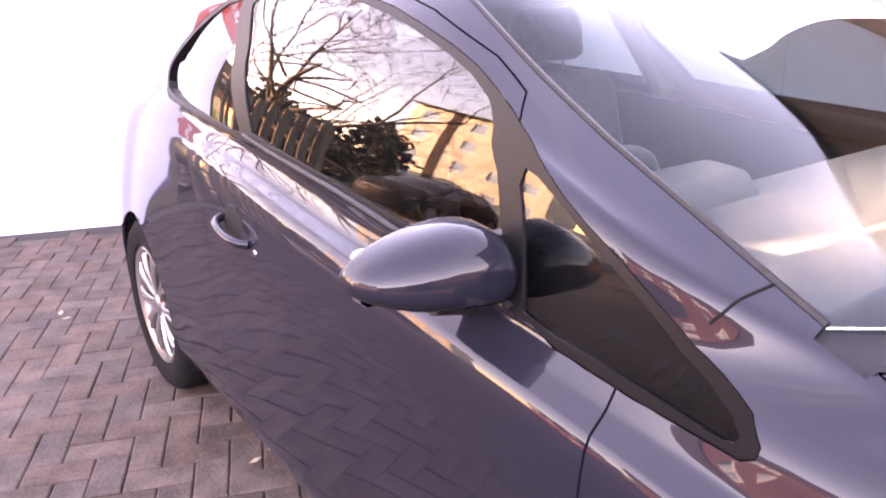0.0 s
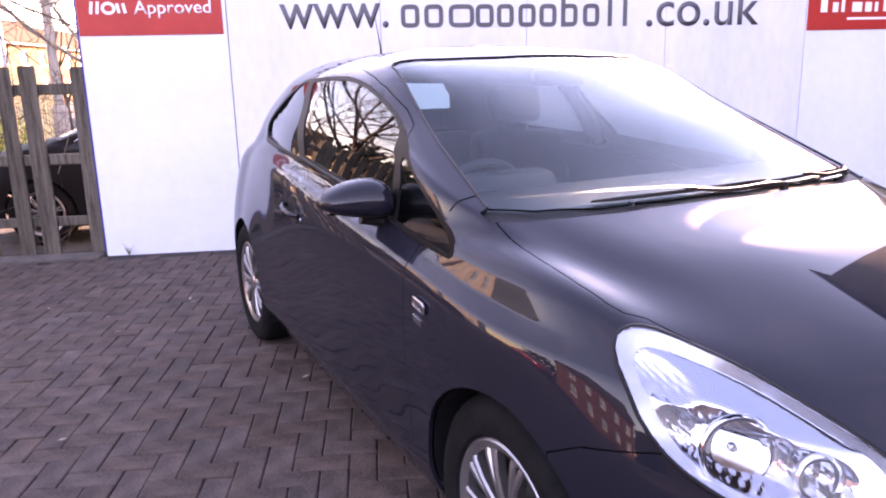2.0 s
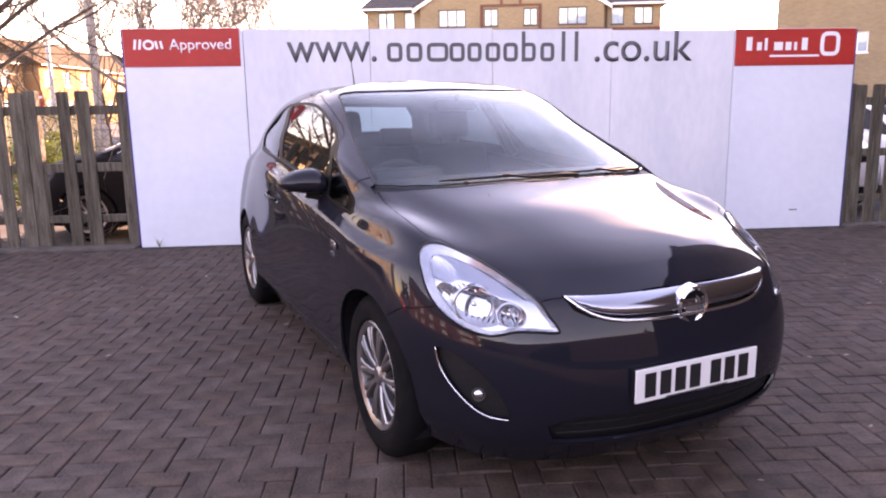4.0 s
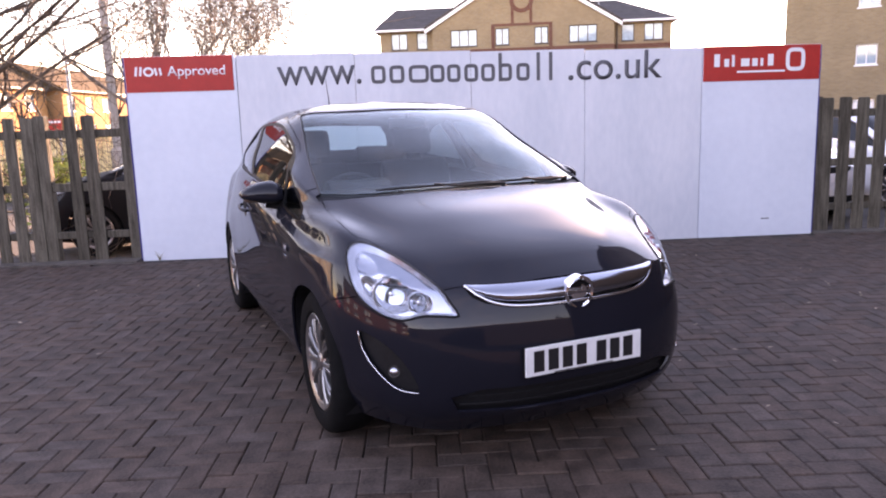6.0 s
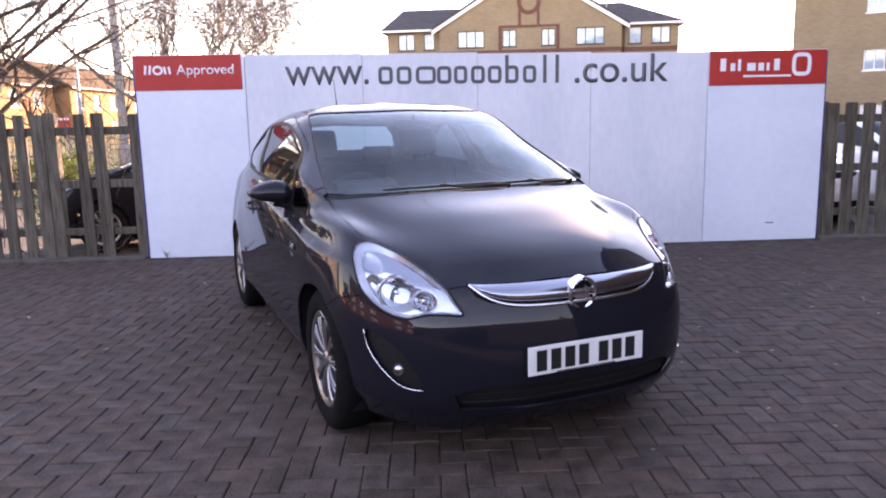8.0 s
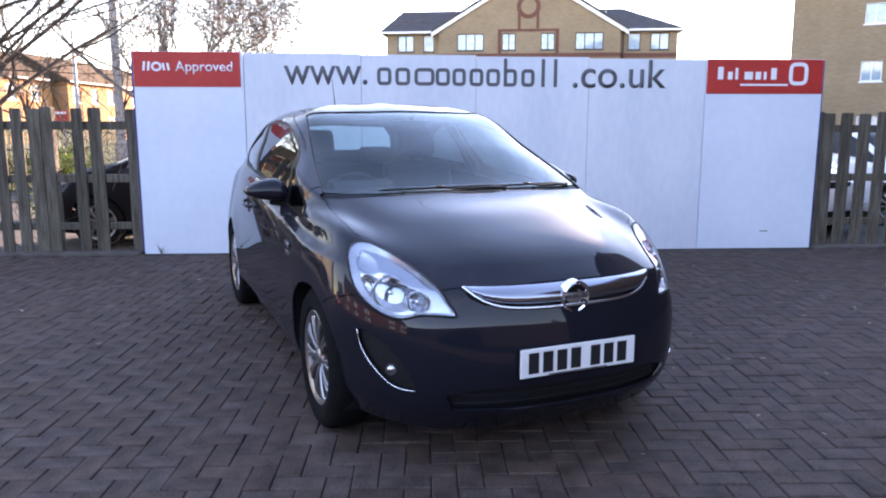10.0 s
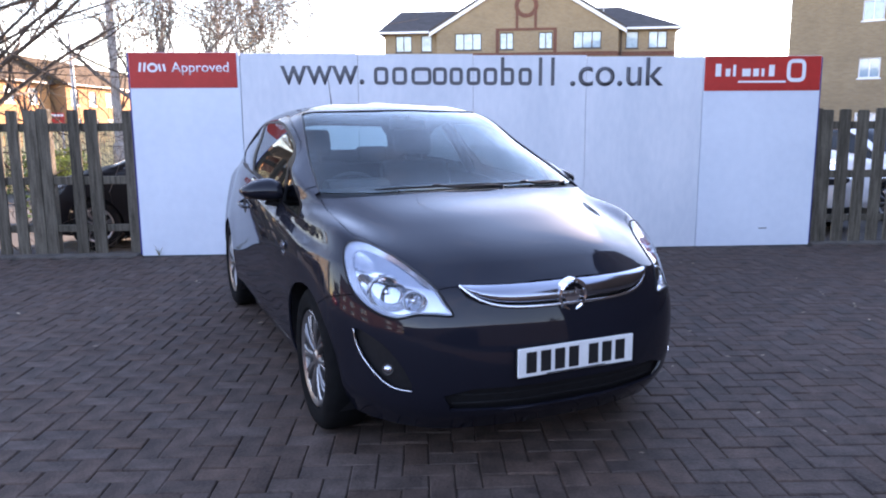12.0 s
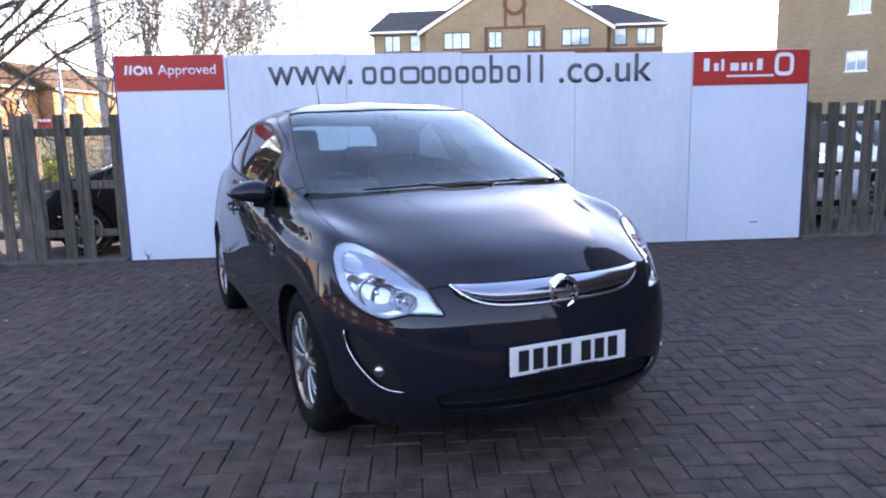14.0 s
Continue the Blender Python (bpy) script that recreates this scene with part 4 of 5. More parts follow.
def inside(poly, a, b):
    hit = False
    j = len(poly) - 1
    for i in range(len(poly)):
        (xi, yi), (xj, yj) = poly[i], poly[j]
        if (yi > b) != (yj > b) and a < (xj - xi) * (b - yi) / (yj - yi) + xi:
            hit = not hit
        j = i
    return hit


def rounded(poly, n=3):
    """A closed outline made smooth."""
    p = [Vector(q) for q in poly]
    out, k = [], len(p)
    for i in range(k):
        a, b, c, d = p[i - 1], p[i], p[(i + 1) % k], p[(i + 2) % k]
        for s in range(n):
            t = s / n
            out.append(tuple(0.5 * (2 * b + (c - a) * t + (2 * a - 5 * b + 4 * c - d) * t * t + (3 * b - a - 3 * c + d) * t ** 3)))
    return out


def cut_region(bm, layer, code, poly, proj, keep):
    """Cuts an outline, seen along one axis, into the skin and gives the faces inside it a code."""
    i, j = PROJ[proj]
    lo_a, hi_a = min(p[0] for p in poly), max(p[0] for p in poly)
    lo_b, hi_b = min(p[1] for p in poly), max(p[1] for p in poly)

    def pool():
        out = []
        for f in bm.faces:
            if f[layer]:
                continue
            c = f.calc_center_median()
            if lo_a - 0.12 < c[i] < hi_a + 0.12 and lo_b - 0.12 < c[j] < hi_b + 0.12 and keep(c, f.normal):
                out.append(f)
        return out

    faces = pool()
    for k in range(len(poly)):
        p, q = poly[k - 1], poly[k]
        a0, a1, b0, b1 = min(p[0], q[0]), max(p[0], q[0]), min(p[1], q[1]), max(p[1], q[1])
        chosen = []
        for f in faces:
            if not f.is_valid:
                continue
            va, vb = [v.co[i] for v in f.verts], [v.co[j] for v in f.verts]
            if max(va) >= a0 - 1e-4 and min(va) <= a1 + 1e-4 and max(vb) >= b0 - 1e-4 and min(vb) <= b1 + 1e-4:
                chosen.append(f)
        if not chosen:
            continue
        co, no = [0, 0, 0], [0, 0, 0]
        co[i], co[j] = p
        no[i], no[j] = q[1] - p[1], p[0] - q[0]
        if no[i] ** 2 + no[j] ** 2 < 1e-12:
            continue
        geom = set(chosen)
        for f in chosen:
            geom.update(f.edges), geom.update(f.verts)
        before = set(bm.faces)
        bmesh.ops.bisect_plane(bm, geom=list(geom), dist=1e-5, plane_co=co, plane_no=no)
        faces = [f for f in faces if f.is_valid] + [f for f in bm.faces if f not in before]
    bm.normal_update()
    for f in pool():
        c = f.calc_center_median()
        if inside(poly, c[i], c[j]):
            f[layer] = code


def circle(cy, cz, r, n=40):
    return [(cy + r * math.cos(2 * math.pi * k / n), cz + r * math.sin(2 * math.pi * k / n)) for k in range(n)]


HEADLIGHT = rounded([(.460, .638), (.478, .680), (.497, .727), (.541, .782), (.577, .818), (.615, .843), (.650, .862), (.686, .867), (.718, .852), (.741, .807), (.747, .736),
             (.733, .679), (.705, .643), (.670, .620), (.632, .615), (.600, .626), (.565, .637), (.508, .638)], 2)
GRILLE = [(-.01, .745), (.22, .742), (.34, .740), (.425, .740), (.405, .700), (.357, .677), (.224, .664), (.10, .659), (-.01, .656)]
FOG = rounded([(.752, .549), (.745, .49), (.720, .428), (.680, .372), (.644, .349), (.598, .349), (.610, .40), (.640, .46), (.678, .51), (.722, .545)], 2)
INTAKE = [(-.01, .365), (.40, .365), (.50, .335), (.47, .275), (-.01, .262)]
BONNET = [(-.01, .05), (.25, .061), (.414, .080), (.55, .118), (.64, .162), (.697, .205), (.699, .13), (.700, .0), (.699, -.11), (.690, -.20), (.678, -.235),
          (.646, -.262), (.615, -.337), (.577, -.428), (.541, -.537), (.519, -.617), (.497, -.661), (.425, -.688), (.348, -.718), (.224, -.747), (-.01, -.757)]
COWL = [(-.01, .05), (.25, .061), (.414, .080), (.55, .118), (.64, .162), (.706, .212), (.708, .262), (.688, .262), (.60, .185), (.45, .120), (.25, .088), (-.01, .078)]
WINDSCREEN = [(-.01, .078), (.25, .088), (.45, .120), (.60, .185), (.688, .262), (.652, .581), (.606, .845), (.560, 1.10), (.545, 1.118), (.50, 1.085), (.358, 1.035), (.2, 1.0), (-.01, .99)]
DOOR_GLASS = [(.612, .975), (.70, .992), (1.06, 1.02), (1.367, 1.045), (1.482, 1.057), (1.616, 1.19), (1.69, 1.322), (1.67, 1.332), (1.594, 1.336), (1.45, 1.338), (1.32, 1.335), (1.20, 1.323),
              (1.10, 1.304), (1.01, 1.280), (.92, 1.250), (.846, 1.220), (.785, 1.188), (.74, 1.155), (.70, 1.105), (.668, 1.045)]
REAR_GLASS = [(1.555, 1.052), (1.616, 1.047), (1.83, 1.058), (2.05, 1.068), (2.20, 1.076), (2.262, 1.086), (2.268, 1.105), (2.245, 1.15), (2.185, 1.20), (2.105, 1.25), (2.0, 1.292),
              (1.89, 1.322), (1.80, 1.330), (1.775, 1.328), (1.734, 1.25), (1.68, 1.17)]
TRIANGLE = [(.283, .920), (.286, .913), (.30, .910), (.403, .922), (.525, .936), (.585, .952), (.648, 1.095), (.645, 1.118), (.62, 1.112), (.57, 1.09), (.469, 1.032), (.374, .968), (.297, .934)]
SURROUND = [(.262, .920), (.262, .909), (.275, .902), (.403, .911), (.525, .924), (.655, .967), (1.06, 1.006), (1.367, 1.030), (1.616, 1.034), (1.83, 1.046), (2.05, 1.056), (2.21, 1.063), (2.28, 1.076), (2.287, 1.108), (2.263, 1.158),
            (2.20, 1.211), (2.118, 1.262), (2.01, 1.305), (1.895, 1.335), (1.80, 1.344),
            (1.70, 1.345), (1.594, 1.350), (1.45, 1.351), (1.32, 1.347), (1.19, 1.333), (1.09, 1.314), (1.005, 1.290), (.91, 1.258), (.84, 1.230), (.775, 1.198), (.70, 1.160), (.60, 1.114), (.46, 1.042), (.365, .978), (.282, .941)]
DOOR = [(.445, .285), (1.56, .285), (1.66, .39), (1.69, .70), (1.67, .97), (1.60, 1.06), (1.66, 1.19), (1.745, 1.335), (1.75, 1.372), (1.66, 1.384), (1.526, 1.385), (1.38, 1.380), (1.25, 1.366), (1.12, 1.344), (.99, 1.308),
        (.82, 1.243), (.735, 1.200), (.69, 1.14), (.60, 1.0), (.55, .945), (.428, .922), (.432, .6)]
REAR_SCREEN = [(-.01, 1.12), (.50, 1.13), (.535, 1.16), (.50, 1.25), (.44, 1.325), (-.01, 1.34)]
TAIL_LAMP = [(.54, .86), (.655, .86), (.65, .98), (.61, 1.02), (.52, 1.0)]
BUMPER = [(-1.2, .05), (-1.2, .742), (-.68, .742), (-.655, .735), (-.44, .688), (-.27, .648), (-.19, .605), (-.19, .05)]

CODES = [
    ("arch_front", circle(0, .315, .338), "side", lambda c, n: c.x > .5 and c.y < 1),
    ("arch_rear", circle(2.51, .315, .338), "side", lambda c, n: c.x > .5 and c.y > 1.5),
    ("headlight", HEADLIGHT, "front", lambda c, n: c.y < .05),
    ("grille", GRILLE, "front", lambda c, n: c.y < -.4),
    ("fog", FOG, "front", lambda c, n: c.y < -.3),
    ("intake", INTAKE, "front", lambda c, n: c.y < -.5),
    ("door_glass", DOOR_GLASS, "side", lambda c, n: c.x > .4 and c.y < 2.2),
    ("rear_glass", REAR_GLASS, "side", lambda c, n: c.x > .4 and c.y < 2.4),
    ("triangle", TRIANGLE, "side", lambda c, n: c.x > .66),
    ("surround", SURROUND, "side", lambda c, n: c.x > .5 and c.y < 2.4),
    ("windscreen", WINDSCREEN, "top", lambda c, n: c.z > 1.0 and c.y < 1.4),
    ("cowl", COWL, "top", lambda c, n: c.z > .95 and c.y < .5),
    ("bonnet", BONNET, "top", lambda c, n: c.z > .70 and c.y < .4 and n.z > .2),
    ("door", DOOR, "side", lambda c, n: c.x > .55 and .3 < c.y < 1.9),
    ("rear_screen", REAR_SCREEN, "front", lambda c, n: c.y > 2.5),
    ("tail_lamp", TAIL_LAMP, "front", lambda c, n: c.y > 2.6),
    ("bumper", BUMPER, "side", lambda c, n: c.y < -.1),
]
CUT = SKIN.copy()
REGION = CUT.faces.layers.int.new("region")
for k, (name, poly, proj, keep) in enumerate(CODES):
    cut_region(CUT, REGION, k + 1, poly, proj, keep)
CODE = {c[0]: k + 1 for k, c in enumerate(CODES)}
CODE["body"] = 0


def pane_normal(p):
    """The even curve of the side glass: nearly flat along the door, turning in behind it, leaning in more towards the roof."""
    return Vector((1.0, 0.03 * (p.y - 1.2) + 0.36 * max(0.0, p.y - 1.58), 0.15 + 0.9 * (p.z - 1.0))).normalized()


def skin_mesh(codes, mat, offset=0.0, gap=0.0, depth=0.0, slab=0.0, mirror=False, both=False, even=None):
    """The skin's faces of some regions as a mesh: set in by a gap at the border, moved by offset along the normal, with a folded edge (depth) or as a slab.
    mirror: the other side; both: both sides in one mesh."""
    codes = {CODE[c] for c in codes}
    bm = CUT.copy()
    lay = bm.faces.layers.int["region"]
    bmesh.ops.delete(bm, geom=[f for f in bm.faces if f[lay] not in codes], context="FACES")
    bm.verts.index_update()
    normals = {v: even(v.co) if even else skin_normal(v.co) for v in bm.verts}
    if gap:
        push = {}
        for e in bm.edges:
            if e.is_boundary:
                a, b = e.verts
                if both and abs(a.co.x) < 1e-3 and abs(b.co.x) < 1e-3:
                    continue
                f = e.link_faces[0]
                t = (b.co - a.co).normalized()
                d = t.cross(f.normal)
                if d.dot(f.calc_center_median() - a.co) < 0:
                    d = -d
                for v in (a, b):
                    push.setdefault(v, Vector())
                    push[v] += d
        for v, d in push.items():
            if d.length > 1e-6:
                v.co += d.normalized() * gap
    if offset:
        for v in bm.verts:
            v.co += normals[v] * offset
    verts, nrm, faces, index = [], [], [], {}
    for v in bm.verts:
        index[v] = len(verts)
        verts.append(v.co.copy()), nrm.append(normals[v])
    for f in bm.faces:
        faces.append([index[v] for v in f.verts])
    deep = slab or depth
    if deep:
        for e in bm.edges:
            if e.is_boundary and not (both and abs(e.verts[0].co.x) < 1e-3 and abs(e.verts[1].co.x) < 1e-3):
                f = e.link_faces[0]
                a, b = e.verts
                for l in f.loops:
                    if l.edge is e:
                        a, b = l.vert, l.link_loop_next.vert
                k = len(verts)
                out = (b.co - a.co).normalized().cross(f.normal)
                for co, n in ((a.co, normals[a]), (b.co, normals[b]), (b.co - normals[b] * deep, normals[b]), (a.co - normals[a] * deep, normals[a])):
                    verts.append(co.copy()), nrm.append((out + n * 0.3).normalized() if k is not None and len(verts) <= k + 2 else out)
                faces.append([k + 1, k, k + 3, k + 2])
    if slab:
        k = len(verts)
        for v in bm.verts:
            verts.append(v.co - normals[v] * slab), nrm.append(-normals[v])
        for f in bm.faces:
            faces.append([k + index[v] for v in reversed(f.verts[:])])
    bm.free()
    if mirror or both:
        mv = [Vector((-v.x, v.y, v.z)) for v in verts]
        mn = [Vector((-n.x, n.y, n.z)) for n in nrm]
        if mirror:
            verts, nrm, faces = mv, mn, [f[::-1] for f in faces]
        else:
            k = len(verts)
            same = [i if abs(verts[i].x) < 1e-3 else k + i for i in range(k)]
            verts, nrm, faces = verts + mv, nrm + mn, faces + [[same[i] for i in f][::-1] for f in faces]
    me = bpy.data.meshes.new("skin")
    me.from_pydata([tuple(v) for v in verts], [], faces)
    me.materials.append(mat)
    me.polygons.foreach_set("use_smooth", [True] * len(me.polygons))
    me.normals_split_custom_set_from_vertices([tuple(n) for n in nrm])
    return me


def car_part(name, me, parent, label=""):
    ob = new(name, me)
    ob.parent = parent
    return tagged(ob, label)


car = thing("car", "dark navy three-door hatchback parked on block paving", "car", CAR_POSE)
GAP = 0.0018
car_part("body", skin_mesh(["body"], PAINT, gap=GAP, depth=0.012, both=True), car)
car_part("bonnet", skin_mesh(["bonnet"], PAINT, gap=GAP, depth=0.014, both=True), car)
bumper = car_part("bumper", skin_mesh(["bumper"], PAINT, gap=GAP, depth=0.012, both=True), car)
car_part("windscreen", skin_mesh(["windscreen"], GLASS, slab=0.005, offset=-0.001, both=True), car, "tinted windscreen glass").visible_shadow = False
car_part("scuttle", skin_mesh(["cowl"], BLACK_PLASTIC, offset=-0.012, depth=0.01, both=True), car, "black plastic scuttle panel")
car_part("rear_screen", skin_mesh(["rear_screen"], GLASS, slab=0.005, both=True), car).visible_shadow = False
car_part("liner", skin_mesh(["body", "bonnet", "bumper", "door", "surround", "cowl", "tail_lamp", "grille", "fog", "intake"], BLACK_PLASTIC, offset=-0.022, both=True), car, "black inner trim")
for mirrored in (False, True):
    door = car_part("door", skin_mesh(["door"], PAINT, gap=GAP, depth=0.014, mirror=mirrored), car)
    sg = -1 if mirrored else 1
    car_part("window_surround", skin_mesh(["surround"], SATIN_BLACK, offset=-0.001, depth=0.008, mirror=mirrored, even=pane_normal), car, "satin black window surround")
    for region in ("door_glass", "rear_glass", "triangle"):
        car_part("side_window", skin_mesh([region], SIDE_GLASS, offset=-0.0045, slab=0.004, mirror=mirrored, even=pane_normal), car, "dark tinted side glass").visible_shadow = False
    car_part("tail_lamp", skin_mesh(["tail_lamp"], RED_LENS, offset=0.004, depth=0.02, mirror=mirrored), car, "red tail lamp")
    # door handle
    hy = [1.375, 1.40, 1.455, 1.51, 1.535]
    pts = [Vector((sg * (side_x(y, .855) + o), y, .846 + (y - 1.375) * 0.16)) for y, o in zip(hy, (0.0, .022, .032, .024, 0.0))]
    handle = part("handle", tube(spline(pts, 4), 0.010, 8), PAINT, door, "body-coloured pull handle", smooth=60)
    part("handle_cup", prism([(y, z) for y, z in circle(1.455, .86, .055, 16)], side_x(1.455, .86) * sg - .012 * sg, side_x(1.455, .86) * sg + .001 * sg, "x"), BLACK_PLASTIC, door)
    part("door_lock", lathe([(.0005, .004), (.007, .003), (.009, -.004), (.0005, -.004)], 12, "x"), SATIN, door, "small silver lock", smooth=40, m=Matrix.Translation((sg * side_x(1.345, .835), 1.345, .835)) @ Matrix.Diagonal((sg, 1, 1, 1)))
    # waistline seal below the glass
    sill = [Vector((sg * (side_x(y, z) + 0.003), y, z)) for y, z in ((.60, .952), (.66, .972), (.85, .990), (1.06, 1.010), (1.25, 1.024), (1.40, 1.036), (1.52, 1.047))]
    part("waist_seal", tube(spline(sill, 4), 0.0065, 6), BLACK_PLASTIC, door, smooth=60)

# ---- headlights ----
LAMP_CUPS = ((.666, .708, .076, .048, .95), (.588, .690, .050, .034, .8), (.700, .806, .045, .014, .85))


def lamp_floor(sg):
    """The lamp's inner floor: one mirror surface with round bowls pressed into it."""
    inner = [(.612 + (a - .612) * .92, .735 + (b - .735) * .90) for a, b in HEADLIGHT]
    bm, seen = bmesh.new(), {}
    step = .0035

    def vert(i, k):
        if (i, k) not in seen:
            a, b = .455 + step * i, .610 + step * k
            y = front_y(a, b)
            n = skin_normal(Vector((a, y, b)))
            deep = 0.0
            for ca, cb, r, d, flat in LAMP_CUPS:
                q = ((a - ca) ** 2 + ((b - cb) / flat) ** 2) / (r * r)
                deep = max(deep, d * (1 - q) + (.0021 * math.cos(a * 2 * math.pi / .013) * math.cos(b * 2 * math.pi / .03) if q < .9 else 0))
            p = Vector((a, y, b)) - n * (0.024 + deep)
            seen[i, k] = bm.verts.new((sg * p.x, p.y, p.z))
        return seen[i, k]

    for i in range(86):
        for k in range(76):
            if inside(inner, .455 + step * (i + .5), .610 + step * (k + .5)):
                bm.faces.new((vert(i, k), vert(i + 1, k), vert(i + 1, k + 1), vert(i, k + 1)))
    bmesh.ops.recalc_face_normals(bm, faces=bm.faces[:])
    if sum(f.normal.y for f in bm.faces) > 0:
        bmesh.ops.reverse_faces(bm, faces=bm.faces[:])
    return bm


for mirrored in (False, True):
    sg = -1 if mirrored else 1
    lens = car_part("headlight", skin_mesh(["headlight"], CLEAR, offset=0.003, slab=0.003, gap=0.004, mirror=mirrored), car, "clear headlight lens")
    lens.visible_shadow = False
    car_part("bezel", skin_mesh(["headlight"], REFLECTOR, offset=-0.058, gap=0.004, mirror=mirrored), lens, "chrome lamp bowl")
    # bright rim band, then a wall down to the bowl
    loop = []
    for a, b in HEADLIGHT:
        p = Vector((a, front_y(a, b), b))
        a2, b2 = .612 + (a - .612) * .88, .735 + (b - .735) * .86
        q = Vector((a2, front_y(a2, b2), b2))
        n, n2 = skin_normal(p), skin_normal(q)
        loop.append((p + n * 0.001, p - n * 0.006, q - n2 * 0.022, q - n2 * 0.062))
    for name, i, j, mat in (("housing_rim", 0, 1, SATIN), ("rim_band", 1, 2, SILVER_TRIM), ("bowl_wall", 2, 3, SATIN)):
        bm = bmesh.new()
        vs = [[bm.verts.new((sg * pair[k].x, pair[k].y, pair[k].z)) for k in (i, j)] for pair in loop]
        for k in range(len(vs)):
            bm.faces.new((vs[k - 1][0], vs[k][0], vs[k][1], vs[k - 1][1]))
        part(name, bm, mat, lens, smooth=80)
    bm = bmesh.new()
    edge = [Vector((sg * q[0].x, q[0].y, q[0].z)) for q in loop]
    tube(edge + [edge[0]], 0.0045, 5, bm, caps=False)
    part("gasket", bm, BLACK_PLASTIC, lens, smooth=60)
    part("reflector", lamp_floor(sg), REFLECTOR, lens, "chrome reflector with merging bowls", smooth=70)
    for a, b, deep, wide in ((.666, .710, .048, .066), (.588, .690, .034, .040)):
        y = front_y(a, b)
        n = skin_normal(Vector((a, y, b)))
        c = Vector((a, y, b)) - n * (0.024 + deep * .7)
        turn = Vector((sg * n.x * 0.4, n.y, n.z * 0.2)).normalized().to_track_quat("Z", "Y").to_matrix().to_4x4()
        place = Matrix.Translation((sg * c.x, c.y, c.z)) @ turn
        rise = deep * .7
        part("barrel", lathe([(wide, rise - .016), (wide + .004, rise - .002), (wide, rise + .004), (wide - .005, rise), (wide - .006, rise - .016)], 32), CHROME, lens, "chrome barrel ring", smooth=50, m=place)
        part("barrel_sleeve", lathe([(wide - .0065, rise - .022), (wide - .0065, rise - .001), (wide - .008, rise - .001), (wide - .0085, rise - .022)], 32), DARK_STEEL, lens, smooth=50, m=place)
        part("bulb", lathe([(0.0005, .014), (.006, .013), (.009, .006), (.009, -.012), (0.0005, -.014)], 14), CHROME, lens, smooth=40, m=place)

# ---- grille, badge, plate ----
def grille_rows(sign):
    return [x * 0.42 / 14 for x in range(-14, 15)]


def gz_top(x):
    return 0.742 - 0.002 * abs(x) / .42


def gz_low(x):
    u = abs(x) / .42
    return 0.657 + 0.012 * u ** 2 + 0.07 * u ** 7


def strip_mesh(xs, z0, z1, proud, thick=0.012):
    """A bar that follows the nose between two heights."""
    bm = bmesh.new()
    rows = []
    for x in xs:
        a, b = z0(x), z1(x)
        ya, yb = front_y(x, a), front_y(x, b)
        prof = [(ya + thick, a)] + [(ya + (yb - ya) * lean - proud * out, a + (b - a) * up) for up, lean, out in ((.06, 0, .5), (.25, 0, .9), (.5, .12, 1.0), (.72, .5, .95), (.93, .95, .6))] + [(yb + thick, b)]
        rows.append([bm.verts.new((x, y, z)) for y, z in prof])
    for p, q in zip(rows, rows[1:]):
        for k in range(6):
            bm.faces.new((p[k], p[k + 1], q[k + 1], q[k]))
        bm.faces.new((p[6], p[0], q[0], q[6]))
    bm.faces.new(rows[0]), bm.faces.new(rows[-1])
    bmesh.ops.recalc_face_normals(bm, faces=bm.faces[:])
    return bm


xs = grille_rows(1)
grille = car_part("grille", skin_mesh(["grille"], BLACK_PLASTIC, offset=-0.02, both=True), car, "black radiator grille")
part("chrome_bar", strip_mesh(xs, lambda x: gz_low(x) + .011 * (1 - (abs(x) / .43) ** 6), lambda x: gz_top(x) + .001, 0.013), BAR_CHROME, grille, "broad satin chrome bar", smooth=80)
part("chrome_trim", tube([(x, front_y(x, gz_low(x)) - .004, gz_low(x)) for x in xs], 0.0065, 8), CHROME, grille, "thin chrome lower trim", smooth=60)
for z in (.672, .690):
    part("slat", tube([(x, front_y(x, z) + .012, z) for x in xs[3:-3]], 0.004, 6), GLOSS_BLACK, grille)
by = front_y(0, .69)
badge_m = Matrix.Translation((0, by - .008, .688)) @ pose(0, 0, 0, 96)
badge = part("badge", lathe([(.0005, .004), (.050, .004), (.050, .014), (.057, .018), (.064, .012), (.064, -.02), (.0005, -.02)], 40), CHROME, car, "round chrome badge with a plain emblem", smooth=35, m=badge_m)
part("badge_field", lathe([(.0005, .0055), (.049, .0055), (.049, .004), (.0005, .004)], 32), GLOSS_BLACK, badge, smooth=35)
part("emblem", prism([(-.036, -.010), (-.014, -.034), (.014, -.034), (.034, -.010), (.030, .018), (.006, .034), (.014, .012), (.002, -.004), (-.014, .010)], .0058, .011, "z", .002), CHROME, badge)
plate_y = front_y(0, .465) - 0.012
plate = part("number_plate", box((-.26, plate_y - .004, .410), (.25, plate_y + .004, .519), .0025, 2), PLATE_WHITE, car, "white front number plate with black bars")
part("plate_holder", box((-.255, plate_y + .0045, .412), (.245, plate_y + .03, .515), .003), BLACK_PLASTIC, car)
for k, x in enumerate((-.205, -.144, -.083, -.022, .066, .127, .188)):
    part("plate_bar", box((x - .0215, plate_y - .0062, .425), (x + .0215, plate_y - .0042, .504)), INK, plate)
part("plate_border", box((-.14, plate_y - .0058, .4125), (.12, plate_y - .0042, .4165)), INK, plate)
intake = car_part("air_intake", skin_mesh(["intake"], BLACK_PLASTIC, offset=-0.035, both=True), car, "black lower air intake")
